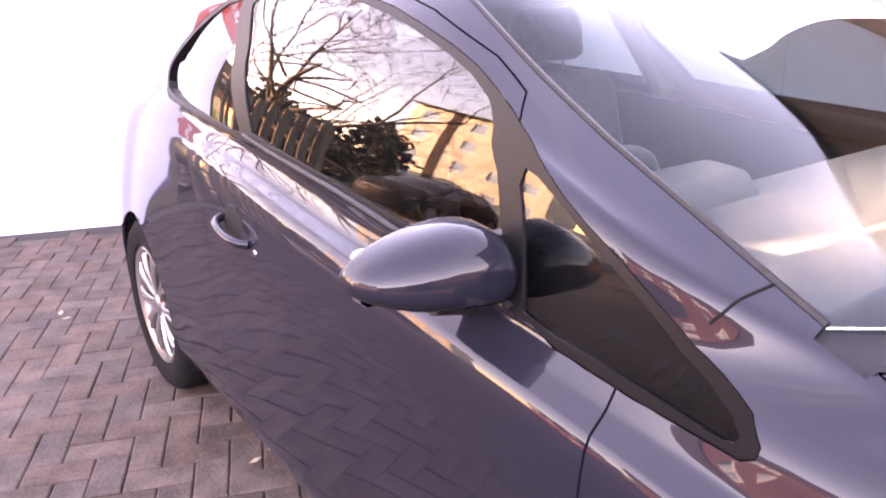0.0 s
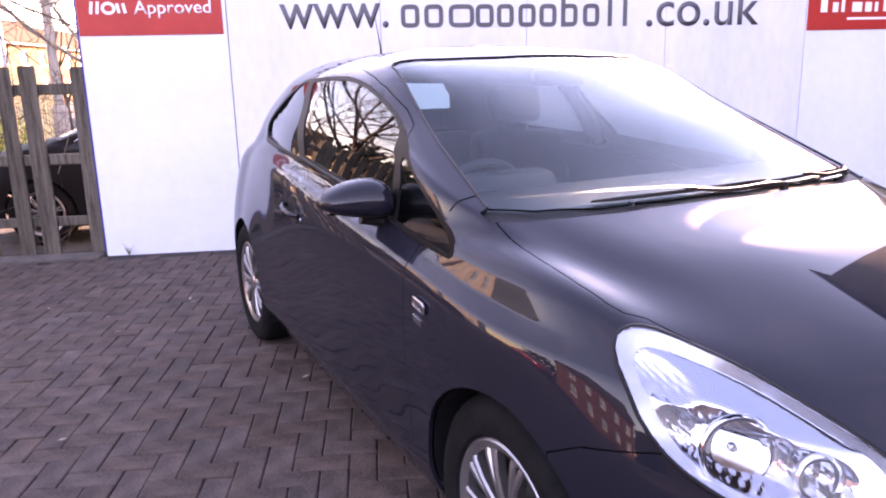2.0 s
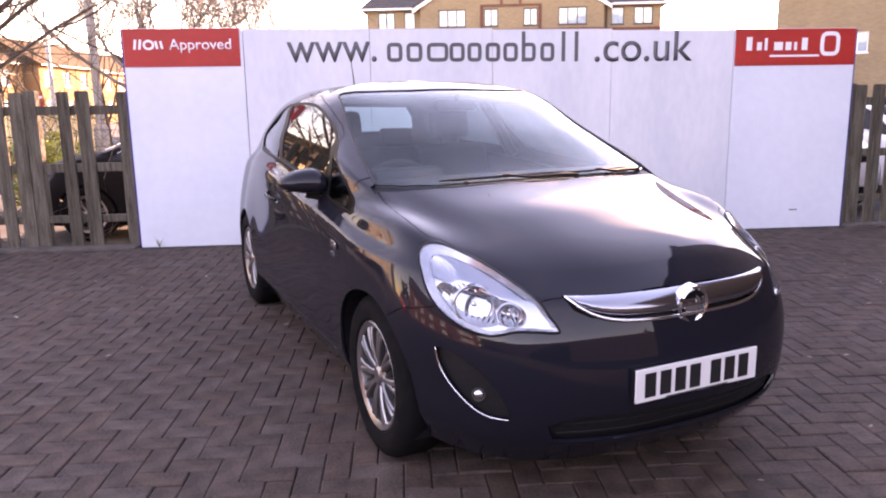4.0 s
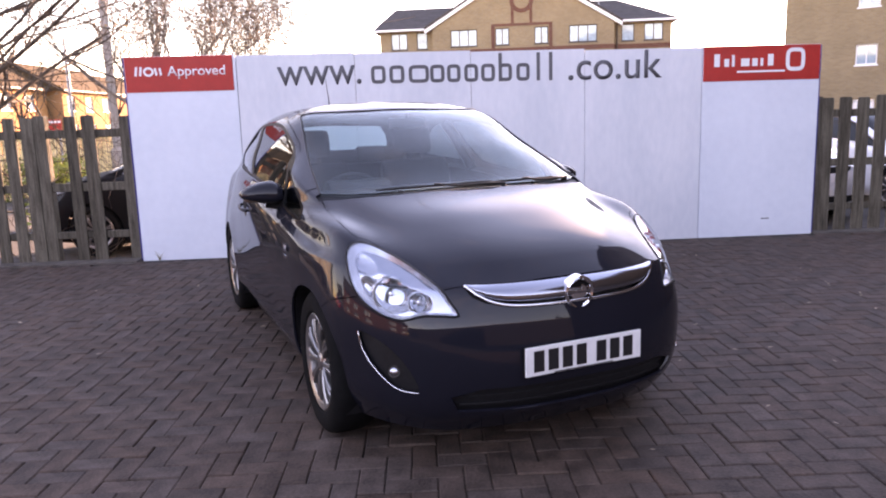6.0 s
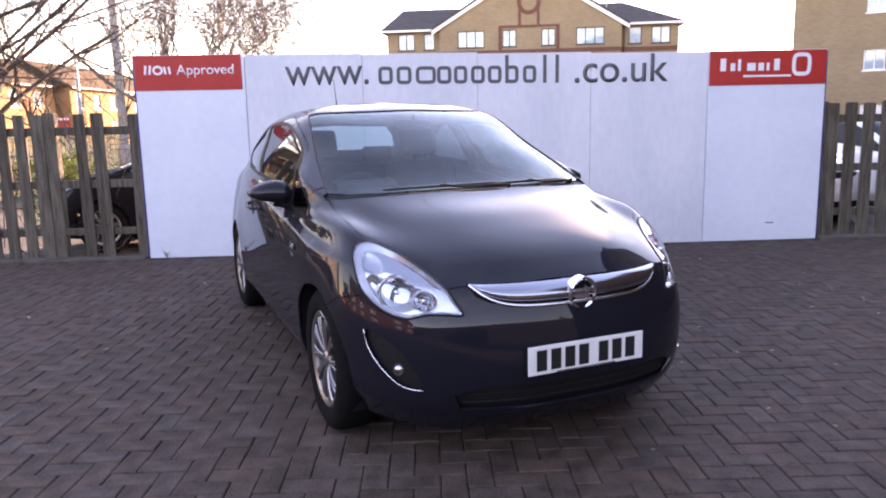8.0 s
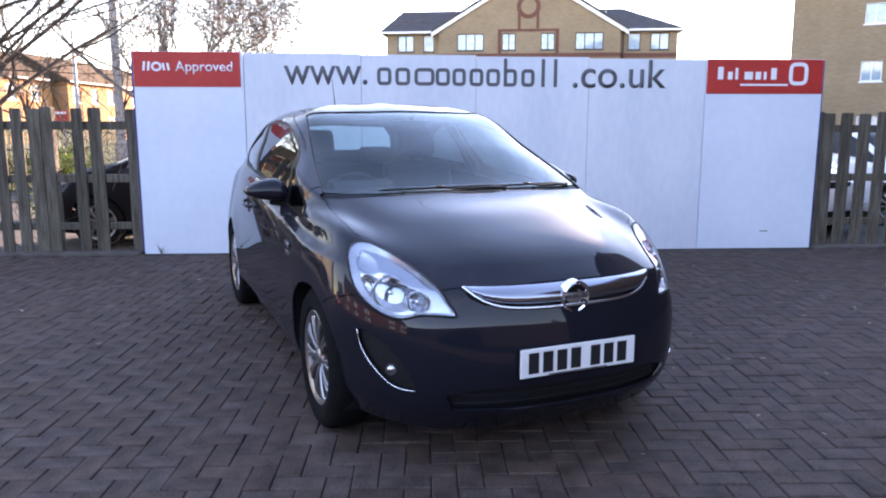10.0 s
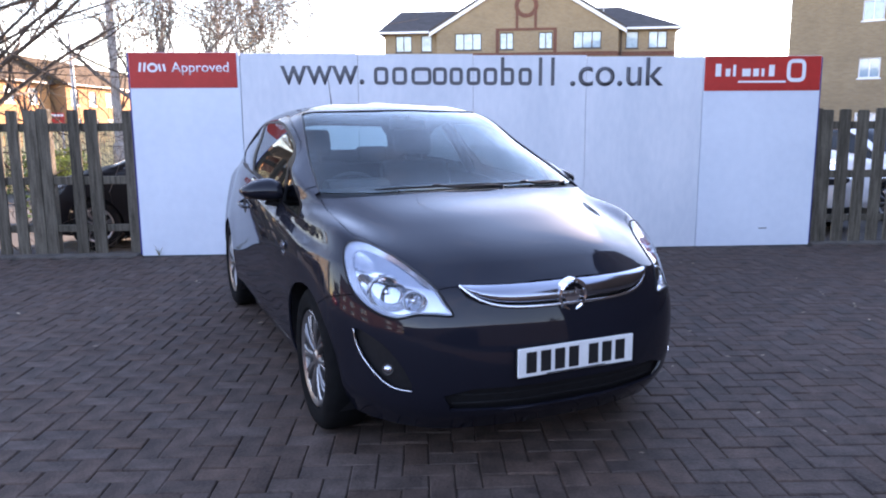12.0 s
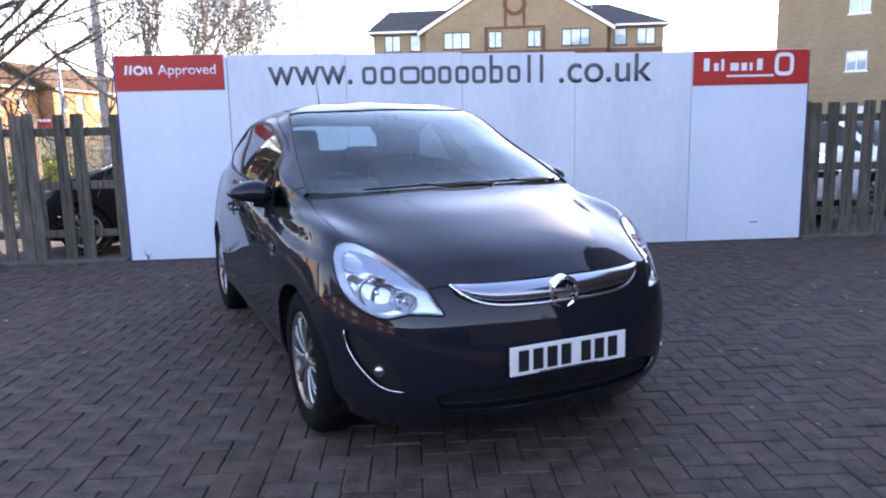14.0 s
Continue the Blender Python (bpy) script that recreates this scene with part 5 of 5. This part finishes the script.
for z in (.298, .332):
    part("slat", tube([(x, front_y(x, z) + .026, z) for x in [q * 0.46 / 10 for q in range(-10, 11)]], 0.006, 6), BLACK_PLASTIC, intake)

# ---- fog lamps ----
for sg in (1, -1):
    fog = car_part("fog_recess", skin_mesh(["fog"], BLACK_PLASTIC, offset=-0.018, mirror=sg < 0), car, "black fog lamp recess")
    line = [(.753, .552), (.745, .49), (.720, .428), (.680, .372), (.644, .349), (.598, .347)]
    pts = [Vector((sg * a, front_y(a, b) - .002, b)) for a, b in [tuple(v) for v in spline([Vector(p) for p in line], 5)]]
    part("chrome_trim", tube(pts, [.0015] + [.0026] * (len(pts) - 2) + [.0012], 8), CHROME, fog, "curved chrome strip", smooth=60)
    y = front_y(.664, .415)
    m = Matrix.Translation((sg * .660, y + .012, .415)) @ pose(0, 0, 0, 78, 0, 24 * sg)
    part("fog_lamp", lathe([(.0005, -.001), (.010, -.002), (.0155, -.004), (.0175, .004), (.022, .004), (.022, -.024), (.0005, -.024)], 24), DARK_STEEL, fog, "small round fog lamp", smooth=40, m=m)
    part("lens", lathe([(.0005, .006), (.010, .005), (.015, .002), (.015, .0005), (.0005, .003)], 24), SATIN, fog, smooth=40, m=m)

# ---- side repeaters with the small badge below ----
for sg in (1, -1):
    x = side_x(.325, .775)
    rep = part("side_repeater", prism([(.292, .764), (.300, .758), (.352, .766), (.362, .775), (.360, .792), (.352, .797), (.300, .790), (.292, .783)], sg * x - .004, sg * (x + .009) if sg > 0 else sg * x - .009 + 0, "x", .002), SATIN, car, "silver side repeater bezel")
    part("lens", prism([(.302, .767), (.340, .772), (.350, .778), (.350, .787), (.340, .789), (.302, .784)], sg * (x + .0095), sg * (x + .0125), "x", .0012), CLEAR, rep)
    for k in range(4):
        part("badge_bar", box((sg * (x + .004) - .003, .318 + .012 * k, .722 + .002 * k), (sg * (x + .004) + .003, .326 + .012 * k, .740 + .002 * k), .001), SATIN, car, "small silver badge bar")

# ---- door mirrors ----
def mirror_housing():
    bm = bmesh.new()
    cols, rows = 24, 16
    grid = []
    for i in range(rows + 1):
        v = -math.pi / 2 + math.pi * i / rows
        line = []
        for j in range(cols):
            u = 2 * math.pi * j / cols
            cx = math.copysign(abs(math.cos(v)) ** .8, 1) * math.copysign(abs(math.cos(u)) ** (.75 if math.cos(u) > 0 else .5), math.cos(u))
            cy = abs(math.cos(v)) ** .8 * math.copysign(abs(math.sin(u)) ** .85, math.sin(u))
            cz = math.copysign(abs(math.sin(v)) ** .85, math.sin(v))
            x, y, z = cx * .108, cy * .085, cz * .076
            if y > 0:
                y *= .35
            if z < 0:
                z *= .5
            u = (x / .108 + 1) / 2
            z *= (1.14 - .62 * u ** 1.6) if z > 0 else 1 - .3 * u ** 2      # lower towards the tip
            y += .022 * x / .108                         # tip swept back
            line.append((x, y, z + .07 * x))
        grid.append(line)
    vs = [[bm.verts.new(p) for p in line] for line in grid]
    for a, b in zip(vs, vs[1:]):
        for j in range(cols):
            k = (j + 1) % cols
            bm.faces.new((a[j], a[k], b[k], b[j]))
    bmesh.ops.remove_doubles(bm, verts=bm.verts[:], dist=1e-5)
    bmesh.ops.recalc_face_normals(bm, faces=bm.faces[:])
    return bm


for sg in (1, -1):
    flip = Matrix.Diagonal((sg, 1, 1, 1))
    m = Matrix.Translation((sg * .878, .685, .990))
    bm = mirror_housing()
    bm.transform(flip)
    if sg < 0:
        bmesh.ops.reverse_faces(bm, faces=bm.faces[:])
    dm = part("door_mirror", bm, PAINT, car, "navy painted door mirror", smooth=60, m=m)
    part("mirror_foot", tube([(sg * -.02, .005, -.040), (sg * -.06, .0, -.052), (sg * -.092, -.005, -.056)], [.022, .018, .024], 10), BLACK_PLASTIC, dm, "black mirror foot", smooth=60)
    part("mirror_glass", box((sg * -.0 - .082, .0285, -.032), (sg * -.0 + .070, .033, .040), .012, 3), CHROME, dm, "mirror glass", smooth=40)
    skirt = mirror_housing()
    bmesh.ops.bisect_plane(skirt, geom=skirt.verts[:] + skirt.edges[:] + skirt.faces[:], plane_co=(0, 0, -.024), plane_no=(0, 0, 1), clear_outer=True)
    for v in skirt.verts:
        v.co *= 1.015
    skirt.transform(flip)
    part("mirror_skirt", skirt, BLACK_PLASTIC, dm, smooth=60)

# ---- wipers, antenna, washer jets ----
def on_screen(x, y, lift):
    return Vector((x, y, top_z(x, y) + lift))


def screen_foot(x):
    return .078 + .32 * abs(x) ** 2.2


for x0, x1, y0, y1, px, py in ((-.46, .12, .006, .026, .17, .085), (.08, .54, .014, .018, .60, .205)):
    blade = [on_screen(x, screen_foot(x) + y0 + (y1 - y0) * k / 12, .007) for k in range(13) for x in [x0 + (x1 - x0) * k / 12]]
    w = part("wiper", tube(blade, [.003] + [.0055] * 11 + [.003], 6), BLACK_PLASTIC, car, "black wiper blade", smooth=60)
    xm = x0 * .5 + x1 * .5
    ym = screen_foot(xm) + (y0 + y1) / 2
    arm = [on_screen(px, py, .002)] + [on_screen(x, screen_foot(x) - .004, .010) for x in (px - (px - xm) * f for f in (.2, .45, .7))] + [on_screen(xm, ym, .012)]
    part("wiper_arm", tube(spline(arm, 3), [.008 - .003 * k / 12 for k in range(13)], 8), BLACK_PLASTIC, w, smooth=60)
    part("wiper_pivot", lathe([(.0005, .010), (.010, .008), (.013, -.02), (.0005, -.02)], 14), BLACK_PLASTIC, w, smooth=40, m=Matrix.Translation(on_screen(px, py, .0)))
    part("blade_clip", box((-.018, -.006, -.004), (.018, .006, .008), .003), BLACK_PLASTIC, w, m=Matrix.Translation(on_screen(xm, ym, .010)))
edge = []
for p, q in zip(WINDSCREEN[4:], WINDSCREEN[5:]):
    edge += [(p[0] + (q[0] - p[0]) * k / 6, p[1] + (q[1] - p[1]) * k / 6) for k in range(6)]
edge = [on_screen(x, y, .0005) for x, y in edge if x >= 0]
seal = [Vector((-v.x, v.y, v.z)) for v in edge] + edge[::-1]
part("windscreen_seal", tube(seal, .0045, 5), BLACK_PLASTIC, car, "black windscreen seal")
for sg in (1, -1):
    seam = []
    for k in range(9):
        q = Vector((.750, .352, 1.005)).lerp(Vector((.690, .318, 1.055)), k / 8)
        q = SKIN_TREE.find_nearest(q)[0]
        seam.append(Vector((sg * q.x, q.y, q.z)) + Vector((sg * .0005, 0, .0005)))
    part("wing_seam", tube(seam, .0018, 5), RUBBER, car, "dark panel joint at the pillar foot")
ant = part("antenna", lathe([(.0005, .022), (.012, .02), (.024, .004), (.026, -.01), (.0005, -.01)], 16), BLACK_PLASTIC, car, "black roof antenna", smooth=40, m=Matrix.Translation((0, 2.50, top_z(0, 2.50))))
part("rod", tube([(0, 0, .01), (0, .015, .10), (0, .075, .26)], [.007, .0035, .0016], 6), RUBBER, ant)
for x in (-.22, .22):
    part("washer_jet", lathe([(.0005, .008), (.008, .007), (.011, -.004), (.0005, -.004)], 10), GLOSS_BLACK, car, smooth=40, m=Matrix.Translation(on_screen(x * 1.6, .115, -.008)))

# ---- wheels ----
wheel_mesh = {}


def wheel(m, sg):
    """Alloy wheel; the outer side looks along +x of its own frame."""
    first = not wheel_mesh
    if first:
        wheel_mesh["rim"] = mesh_of(lathe([(.192, .030), (.208, .036), (.214, .030), (.214, .018), (.196, -.02), (.19, -.12), (.206, -.13), (.206, -.135), (.182, -.13), (.182, .0), (.186, .025)], 48, "x"), ALLOY, 40)
        wheel_mesh["tyre"] = mesh_of(lathe([(.207, .022), (.222, .040), (.255, .048), (.285, .042), (.306, .026), (.314, .008), (.315, -.05), (.314, -.115), (.306, -.135), (.285, -.150), (.25, -.155), (.205, -.135), (.204, -.05)], 56, "x"), RUBBER, 35)
        spoke = bmesh.new()
        for a0, a1, wd in ((0.02, 0.095, .0085), (-0.02, -0.095, .0085)):
            rows = []
            for r, x, w in ((.040, .016, .011), (.08, .024, .0095), (.13, .027, .009), (.175, .026, .0105), (.196, .020, .014)):
                a = a0 + (a1 - a0) * (r - .04) / .156
                c, s = math.cos(a), math.sin(a)
                t = Vector((0, -s, c))
                p = Vector((x, r * c, r * s))
                rows.append([spoke.verts.new(q) for q in (p - t * w, p - t * w * .55 + Vector((.006, 0, 0)), p + t * w * .55 + Vector((.006, 0, 0)), p + t * w, p + t * w * .8 - Vector((.022, 0, 0)), p - t * w * .8 - Vector((.022, 0, 0)))])
            for p, q in zip(rows, rows[1:]):
                for k in range(6):
                    spoke.faces.new((p[k], p[(k + 1) % 6], q[(k + 1) % 6], q[k]))
        bmesh.ops.recalc_face_normals(spoke, faces=spoke.faces[:])
        wheel_mesh["spoke"] = mesh_of(spoke, ALLOY, 30)
        wheel_mesh["hub_cap"] = mesh_of(lathe([(.0005, .030), (.028, .029), (.034, .024), (.046, .020), (.056, .012), (.056, -.02), (.0005, -.02)], 32, "x"), ALLOY, 30)
        wheel_mesh["disc"] = mesh_of(lathe([(.0005, -.05), (.13, -.05), (.13, -.07), (.0005, -.07)], 32, "x"), DARK_STEEL, 30)
        wheel_mesh["well"] = mesh_of(lathe([(.0005, -.085), (.188, -.085), (.188, -.09), (.0005, -.09)], 32, "x"), BLACK_PLASTIC, 30)
        wheel_mesh["bolt"] = mesh_of(lathe([(.0005, .020), (.008, .019), (.009, .0), (.0005, .0)], 8, "x"), SATIN, 30)
        wheel_mesh["valve"] = mesh_of(tube([(.0, .17, 0), (.03, .165, 0)], .004, 6), BLACK_PLASTIC)
    w = new("wheel", wheel_mesh["rim"])
    w.parent = car
    w.matrix_basis = m
    tagged(w, "silver multi-spoke alloy wheel")
    for name in ("tyre", "hub_cap", "disc", "well", "valve"):
        o = new(name, wheel_mesh[name])
        o.parent = w
    for k in range(10):
        o = new("spoke", wheel_mesh["spoke"])
        o.parent, o.matrix_basis = w, pose(0, 0, 0, 36 * k)
    for k in range(5):
        o = new("bolt", wheel_mesh["bolt"])
        a = 2 * math.pi * k / 5
        o.parent, o.matrix_basis = w, Matrix.Translation((0, .042 * math.cos(a), .042 * math.sin(a)))
    return w


for sg in (1, -1):
    for y, x, steer in ((0.0, .775, 0), (2.51, .756, 0)):
        wheel(pose(sg * x, y, .314, 7 * sg + 11, 0, (0 if sg > 0 else 180) + steer), sg)
        # arch liner
        bm = bmesh.new()
        ringa, ringb = [], []
        for k in range(25):
            a = radians(-25 + 230 * k / 24)
            c, s = math.cos(a), math.sin(a)
            rows_x = side_x(y + .338 * c, .315 + .338 * s) if .315 + .338 * s > .18 else .80
            ringa.append(bm.verts.new((sg * (min(rows_x, .86) - .016), y + .338 * c, .315 + .338 * s)))
            ringb.append(bm.verts.new((sg * .45, y + .34 * c, .315 + .34 * s)))
        for k in range(24):
            bm.faces.new((ringa[k], ringa[k + 1], ringb[k + 1], ringb[k]))
        bm.faces.new(ringb)
        part("arch_liner", bm, BLACK_PLASTIC, car)
part("underbody", box((-.62, -.50, .17), (.62, 2.85, .24), .03, 2), BLACK_PLASTIC, car)

# ---- cabin ----
dash_profile = [(.30, .70), (.30, .985), (.42, 1.005), (.60, 1.000), (.74, .975), (.80, .93), (.78, .80), (.70, .62)]
part("dashboard", prism(dash_profile, -.70, .70, "x", .012), DASH, car, "dark moulded dashboard", smooth=40)
part("instrument_hood", prism([(.62, .99), (.66, 1.035), (.74, 1.04), (.80, 1.01), (.80, .94), (.64, .94)], -.54, -.20, "x", .015), DASH, car, smooth=40)
part("footwell", box((-.70, .3, .22), (.70, 2.7, .30)), DASH, car)
steer = part("steering_wheel", lathe([(.178 + .014 * math.cos(t * math.pi / 5), .014 * math.sin(t * math.pi / 5)) for t in range(10)], 36), DASH, car, "dark steering wheel", smooth=60, m=Matrix.Translation((-.36, .90, .90)) @ pose(0, 0, 0, -62))
part("hub", lathe([(.0005, .02), (.05, .018), (.07, .0), (.06, -.04), (.0005, -.04)], 20), DASH, steer, smooth=40)
for a in (0, 130, 230):
    part("spoke", box((-.02, .05, -.012), (.02, .175, .008), .005), DASH, steer, m=pose(0, 0, 0, 0, 0, a - 90))


def seat_shape(w, profile, bevel):
    return prism(profile, -w / 2, w / 2, "x", bevel)


for x in (-.36, .36):
    st = part("front_seat", seat_shape(.50, [(1.05, .34), (1.05, .50), (1.12, .54), (1.50, .50), (1.58, .36)], .03), FABRIC, car, "dark fabric front seat", smooth=50, m=Matrix.Translation((x, 0, 0)))
    part("backrest", seat_shape(.48, [(1.50, .46), (1.60, .46), (1.80, 1.0), (1.78, 1.07), (1.72, 1.09), (1.66, 1.05)], .035), FABRIC, st, smooth=50)
    part("headrest", seat_shape(.27, [(1.70, 1.13), (1.76, 1.11), (1.81, 1.20), (1.80, 1.29), (1.74, 1.30), (1.71, 1.22)], .03), FABRIC, st, smooth=50)
    for dx in (-.06, .06):
        part("headrest_post", tube([(dx, 1.72, 1.03), (dx, 1.75, 1.16)], .006, 6), DARK_STEEL, st)
bench = part("rear_seat", seat_shape(1.22, [(2.05, .34), (2.05, .52), (2.42, .48), (2.5, .36)], .03), FABRIC, car, "dark fabric rear bench seat", smooth=50)
part("backrest", seat_shape(1.2, [(2.42, .46), (2.52, .46), (2.68, .98), (2.64, 1.03), (2.57, 1.0)], .03), FABRIC, bench, smooth=50)
for x in (-.36, .36):
    part("headrest", prism([(2.60, 1.04), (2.67, 1.04), (2.70, 1.14), (2.64, 1.16)], x - .12, x + .12, "x", .02), FABRIC, bench, smooth=50)
rv = part("rear_view_mirror", box((-.11, .90, 1.295), (.11, .925, 1.355), .012, 2), BLACK_PLASTIC, car, "interior rear-view mirror", smooth=40)
part("mirror_stem", tube([(0, .90, 1.35), (0, .885, 1.372)], .008, 6), BLACK_PLASTIC, rv)
for sg in (1, -1):
    q = [Vector((sg * a, b, c)) for a, b, c in ((.72, 1.55, 1.0), (.66, 1.66, 1.2), (.60, 1.72, 1.32))]
    part("pillar_trim", tube(spline(q, 4), .035, 8), DASH, car, smooth=60)


# ---- other cars behind the fences, much of them hidden ----
def parked_car(label, paint, m):
    c = thing("car", label, "car", m, group="cars parked beyond the fence")
    car_part("body", skin_mesh(["body", "bonnet", "bumper", "door"], paint, both=True), c)
    car_part("trim", skin_mesh(["cowl", "surround", "grille", "fog", "intake"], BLACK_PLASTIC, offset=-0.004, both=True), c)
    car_part("glazing", skin_mesh(["windscreen", "door_glass", "rear_glass", "triangle", "rear_screen"], CAR_GLASS, offset=-0.002, both=True), c, "dark glass")
    for mirrored in (False, True):
        # black cars: headlight shade comes from a dark material, not the silver one
        car_part("headlight", skin_mesh(["headlight"], REFLECTOR if paint is not BLACK_PAINT else CAR_GLASS, mirror=mirrored), c, "headlight given dark glass for its shade" if paint is BLACK_PAINT else "silver headlight")
        car_part("tail_lamp", skin_mesh(["tail_lamp"], RED_LENS, mirror=mirrored), c, "red tail lamp")
        sg = -1 if mirrored else 1
        seal = [Vector((sg * (side_x(y, z) + .004), y, z)) for y, z in SURROUND[16:-1]]
        part("chrome_trim", tube(seal, .008, 5), CHROME, c, "bright window strip")
        for y in (0.0, 2.51):
            w = new("wheel", wheel_mesh["rim"])
            w.parent, w.matrix_basis = c, pose(sg * .775, y, .314, 15, 0, 0 if sg > 0 else 180)
            for name in ("tyre", "hub_cap", "disc", "well"):
                o = new(name, wheel_mesh[name])
                o.parent = w
            for k in range(10):
                o = new("spoke", wheel_mesh["spoke"])
                o.parent, o.matrix_basis = w, pose(0, 0, 0, 36 * k)
    return c


parked_car("black hatchback parked behind the picket fence", BLACK_PAINT, pose(-0.92, 1.98, GROUND, 0, 0, -90))
parked_car("dark hatchback parked further along behind the fence", BLACK_PAINT, pose(-7.6, 2.6, GROUND, 0, 0, 90))
parked_car("white hatchback parked behind the picket fence", WHITE_PAINT, pose(8.1, 2.2, GROUND, 0, 0, 8))
parked_car("white hatchback in the row behind the fence", WHITE_PAINT, pose(10.6, 2.6, GROUND, 0, 0, 8))
parked_car("red hatchback parked at the far end of the yard", RED_PAINT, pose(-10.5, -2.8, -0.016, 0, 0, 60))

# ---- fallen leaves and litter on the paving ----
rnd = random.Random(77)
pts = [Vector((rnd.uniform(3.6, 8.5), rnd.uniform(-6.8, -1.0), 0.012)) for _ in range(130)] + [Vector((rnd.uniform(-3, 3), rnd.uniform(-3.5, -0.15), 0.012)) for _ in range(28)]
verts, faces = [], []
for q in pts:
    a = rnd.uniform(0, 6.28)
    s = rnd.uniform(.008, .024)
    d, e = Vector((math.cos(a), math.sin(a), rnd.uniform(-.15, .3))) * s, Vector((-math.sin(a), math.cos(a), rnd.uniform(-.1, .2))) * s * .5
    k = len(verts)
    verts += [tuple(q - d), tuple(q - e), tuple(q + d), tuple(q + e)]
    faces.append((k, k + 1, k + 2, k + 3))
me = bpy.data.meshes.new("fallen_leaves")
me.from_pydata(verts, [], faces)
me.materials.append(material("dry_leaf", (0.30, 0.23, 0.16), 0.7, island=0.5))
tagged(new("fallen_leaves", me), "scattered dry leaves and litter on the paving", "leaves", kind="stuff")

# ---- block paving in herringbone, last ----
PW = 0.1
PAVE_TURN = radians(-2)


def paver_parts(w, l):
    """Top, chamfer and sides of one block about its own centre."""
    c = 0.005
    v = [(sx * (w - k), sy * (l - k), z) for k, z in ((0.0015 + c, 0.0), (0.0015, -0.004), (0.0015, -0.04)) for sx, sy in ((-1, -1), (1, -1), (1, 1), (-1, 1))]
    f = [(0, 1, 2, 3)] + [(a + 4 * r, a + 4 * (r + 1), (a + 1) % 4 + 4 * (r + 1), (a + 1) % 4 + 4 * r) for r in (0, 1) for a in range(4)]
    f = [tuple(q) if i == 0 else tuple(q) for i, q in enumerate(f)]
    return v, f


PV, PF = paver_parts(PW, PW / 2)
single = bpy.data.meshes.new("paver")
single.from_pydata(PV, [], PF)
single.materials.append(PAVER_ONE)
ca, sa = math.cos(PAVE_TURN), math.sin(PAVE_TURN)
verts, faces = [], []
rnd = random.Random(5)
near = 0
for a in range(-140, 141):
    for b in range(-140, 141):
        kind = (a - b) % 4
        if kind not in (0, 3):
            continue
        u, v = ((a + 1) * PW, (b + .5) * PW) if kind == 0 else ((a + .5) * PW, (b + 1) * PW)
        x, y = 2.9 + u * ca - v * sa, -4.6 + u * sa + v * ca
        if not (YARD[0] < x < YARD[1] and YARD[2] < y < YARD[3] - .07):
            continue
        turn = PAVE_TURN + (0 if kind == 0 else math.pi / 2) + rnd.uniform(-.012, .012)
        m = Matrix.Translation((x, y, rnd.gauss(0, .0016))) @ Euler((rnd.gauss(0, .007), rnd.gauss(0, .007), turn)).to_matrix().to_4x4()
        if -0.25 < x < 1.9 and -5.6 < y < -2.85 and near < 300:
            near += 1
            o = new("paver", single)
            o.parent, o.matrix_basis = yard, m
        else:
            k = len(verts)
            verts += [tuple(m @ Vector(q)) for q in PV]
            faces += [tuple(k + i for i in f) for f in PF]
me = bpy.data.meshes.new("block_paving")
me.from_pydata(verts, [], faces)
me.materials.append(PAVER)
rest = new("block_paving", me)
rest.parent = yard
tagged(rest, "brown-grey concrete block paving in herringbone", kind="stuff")
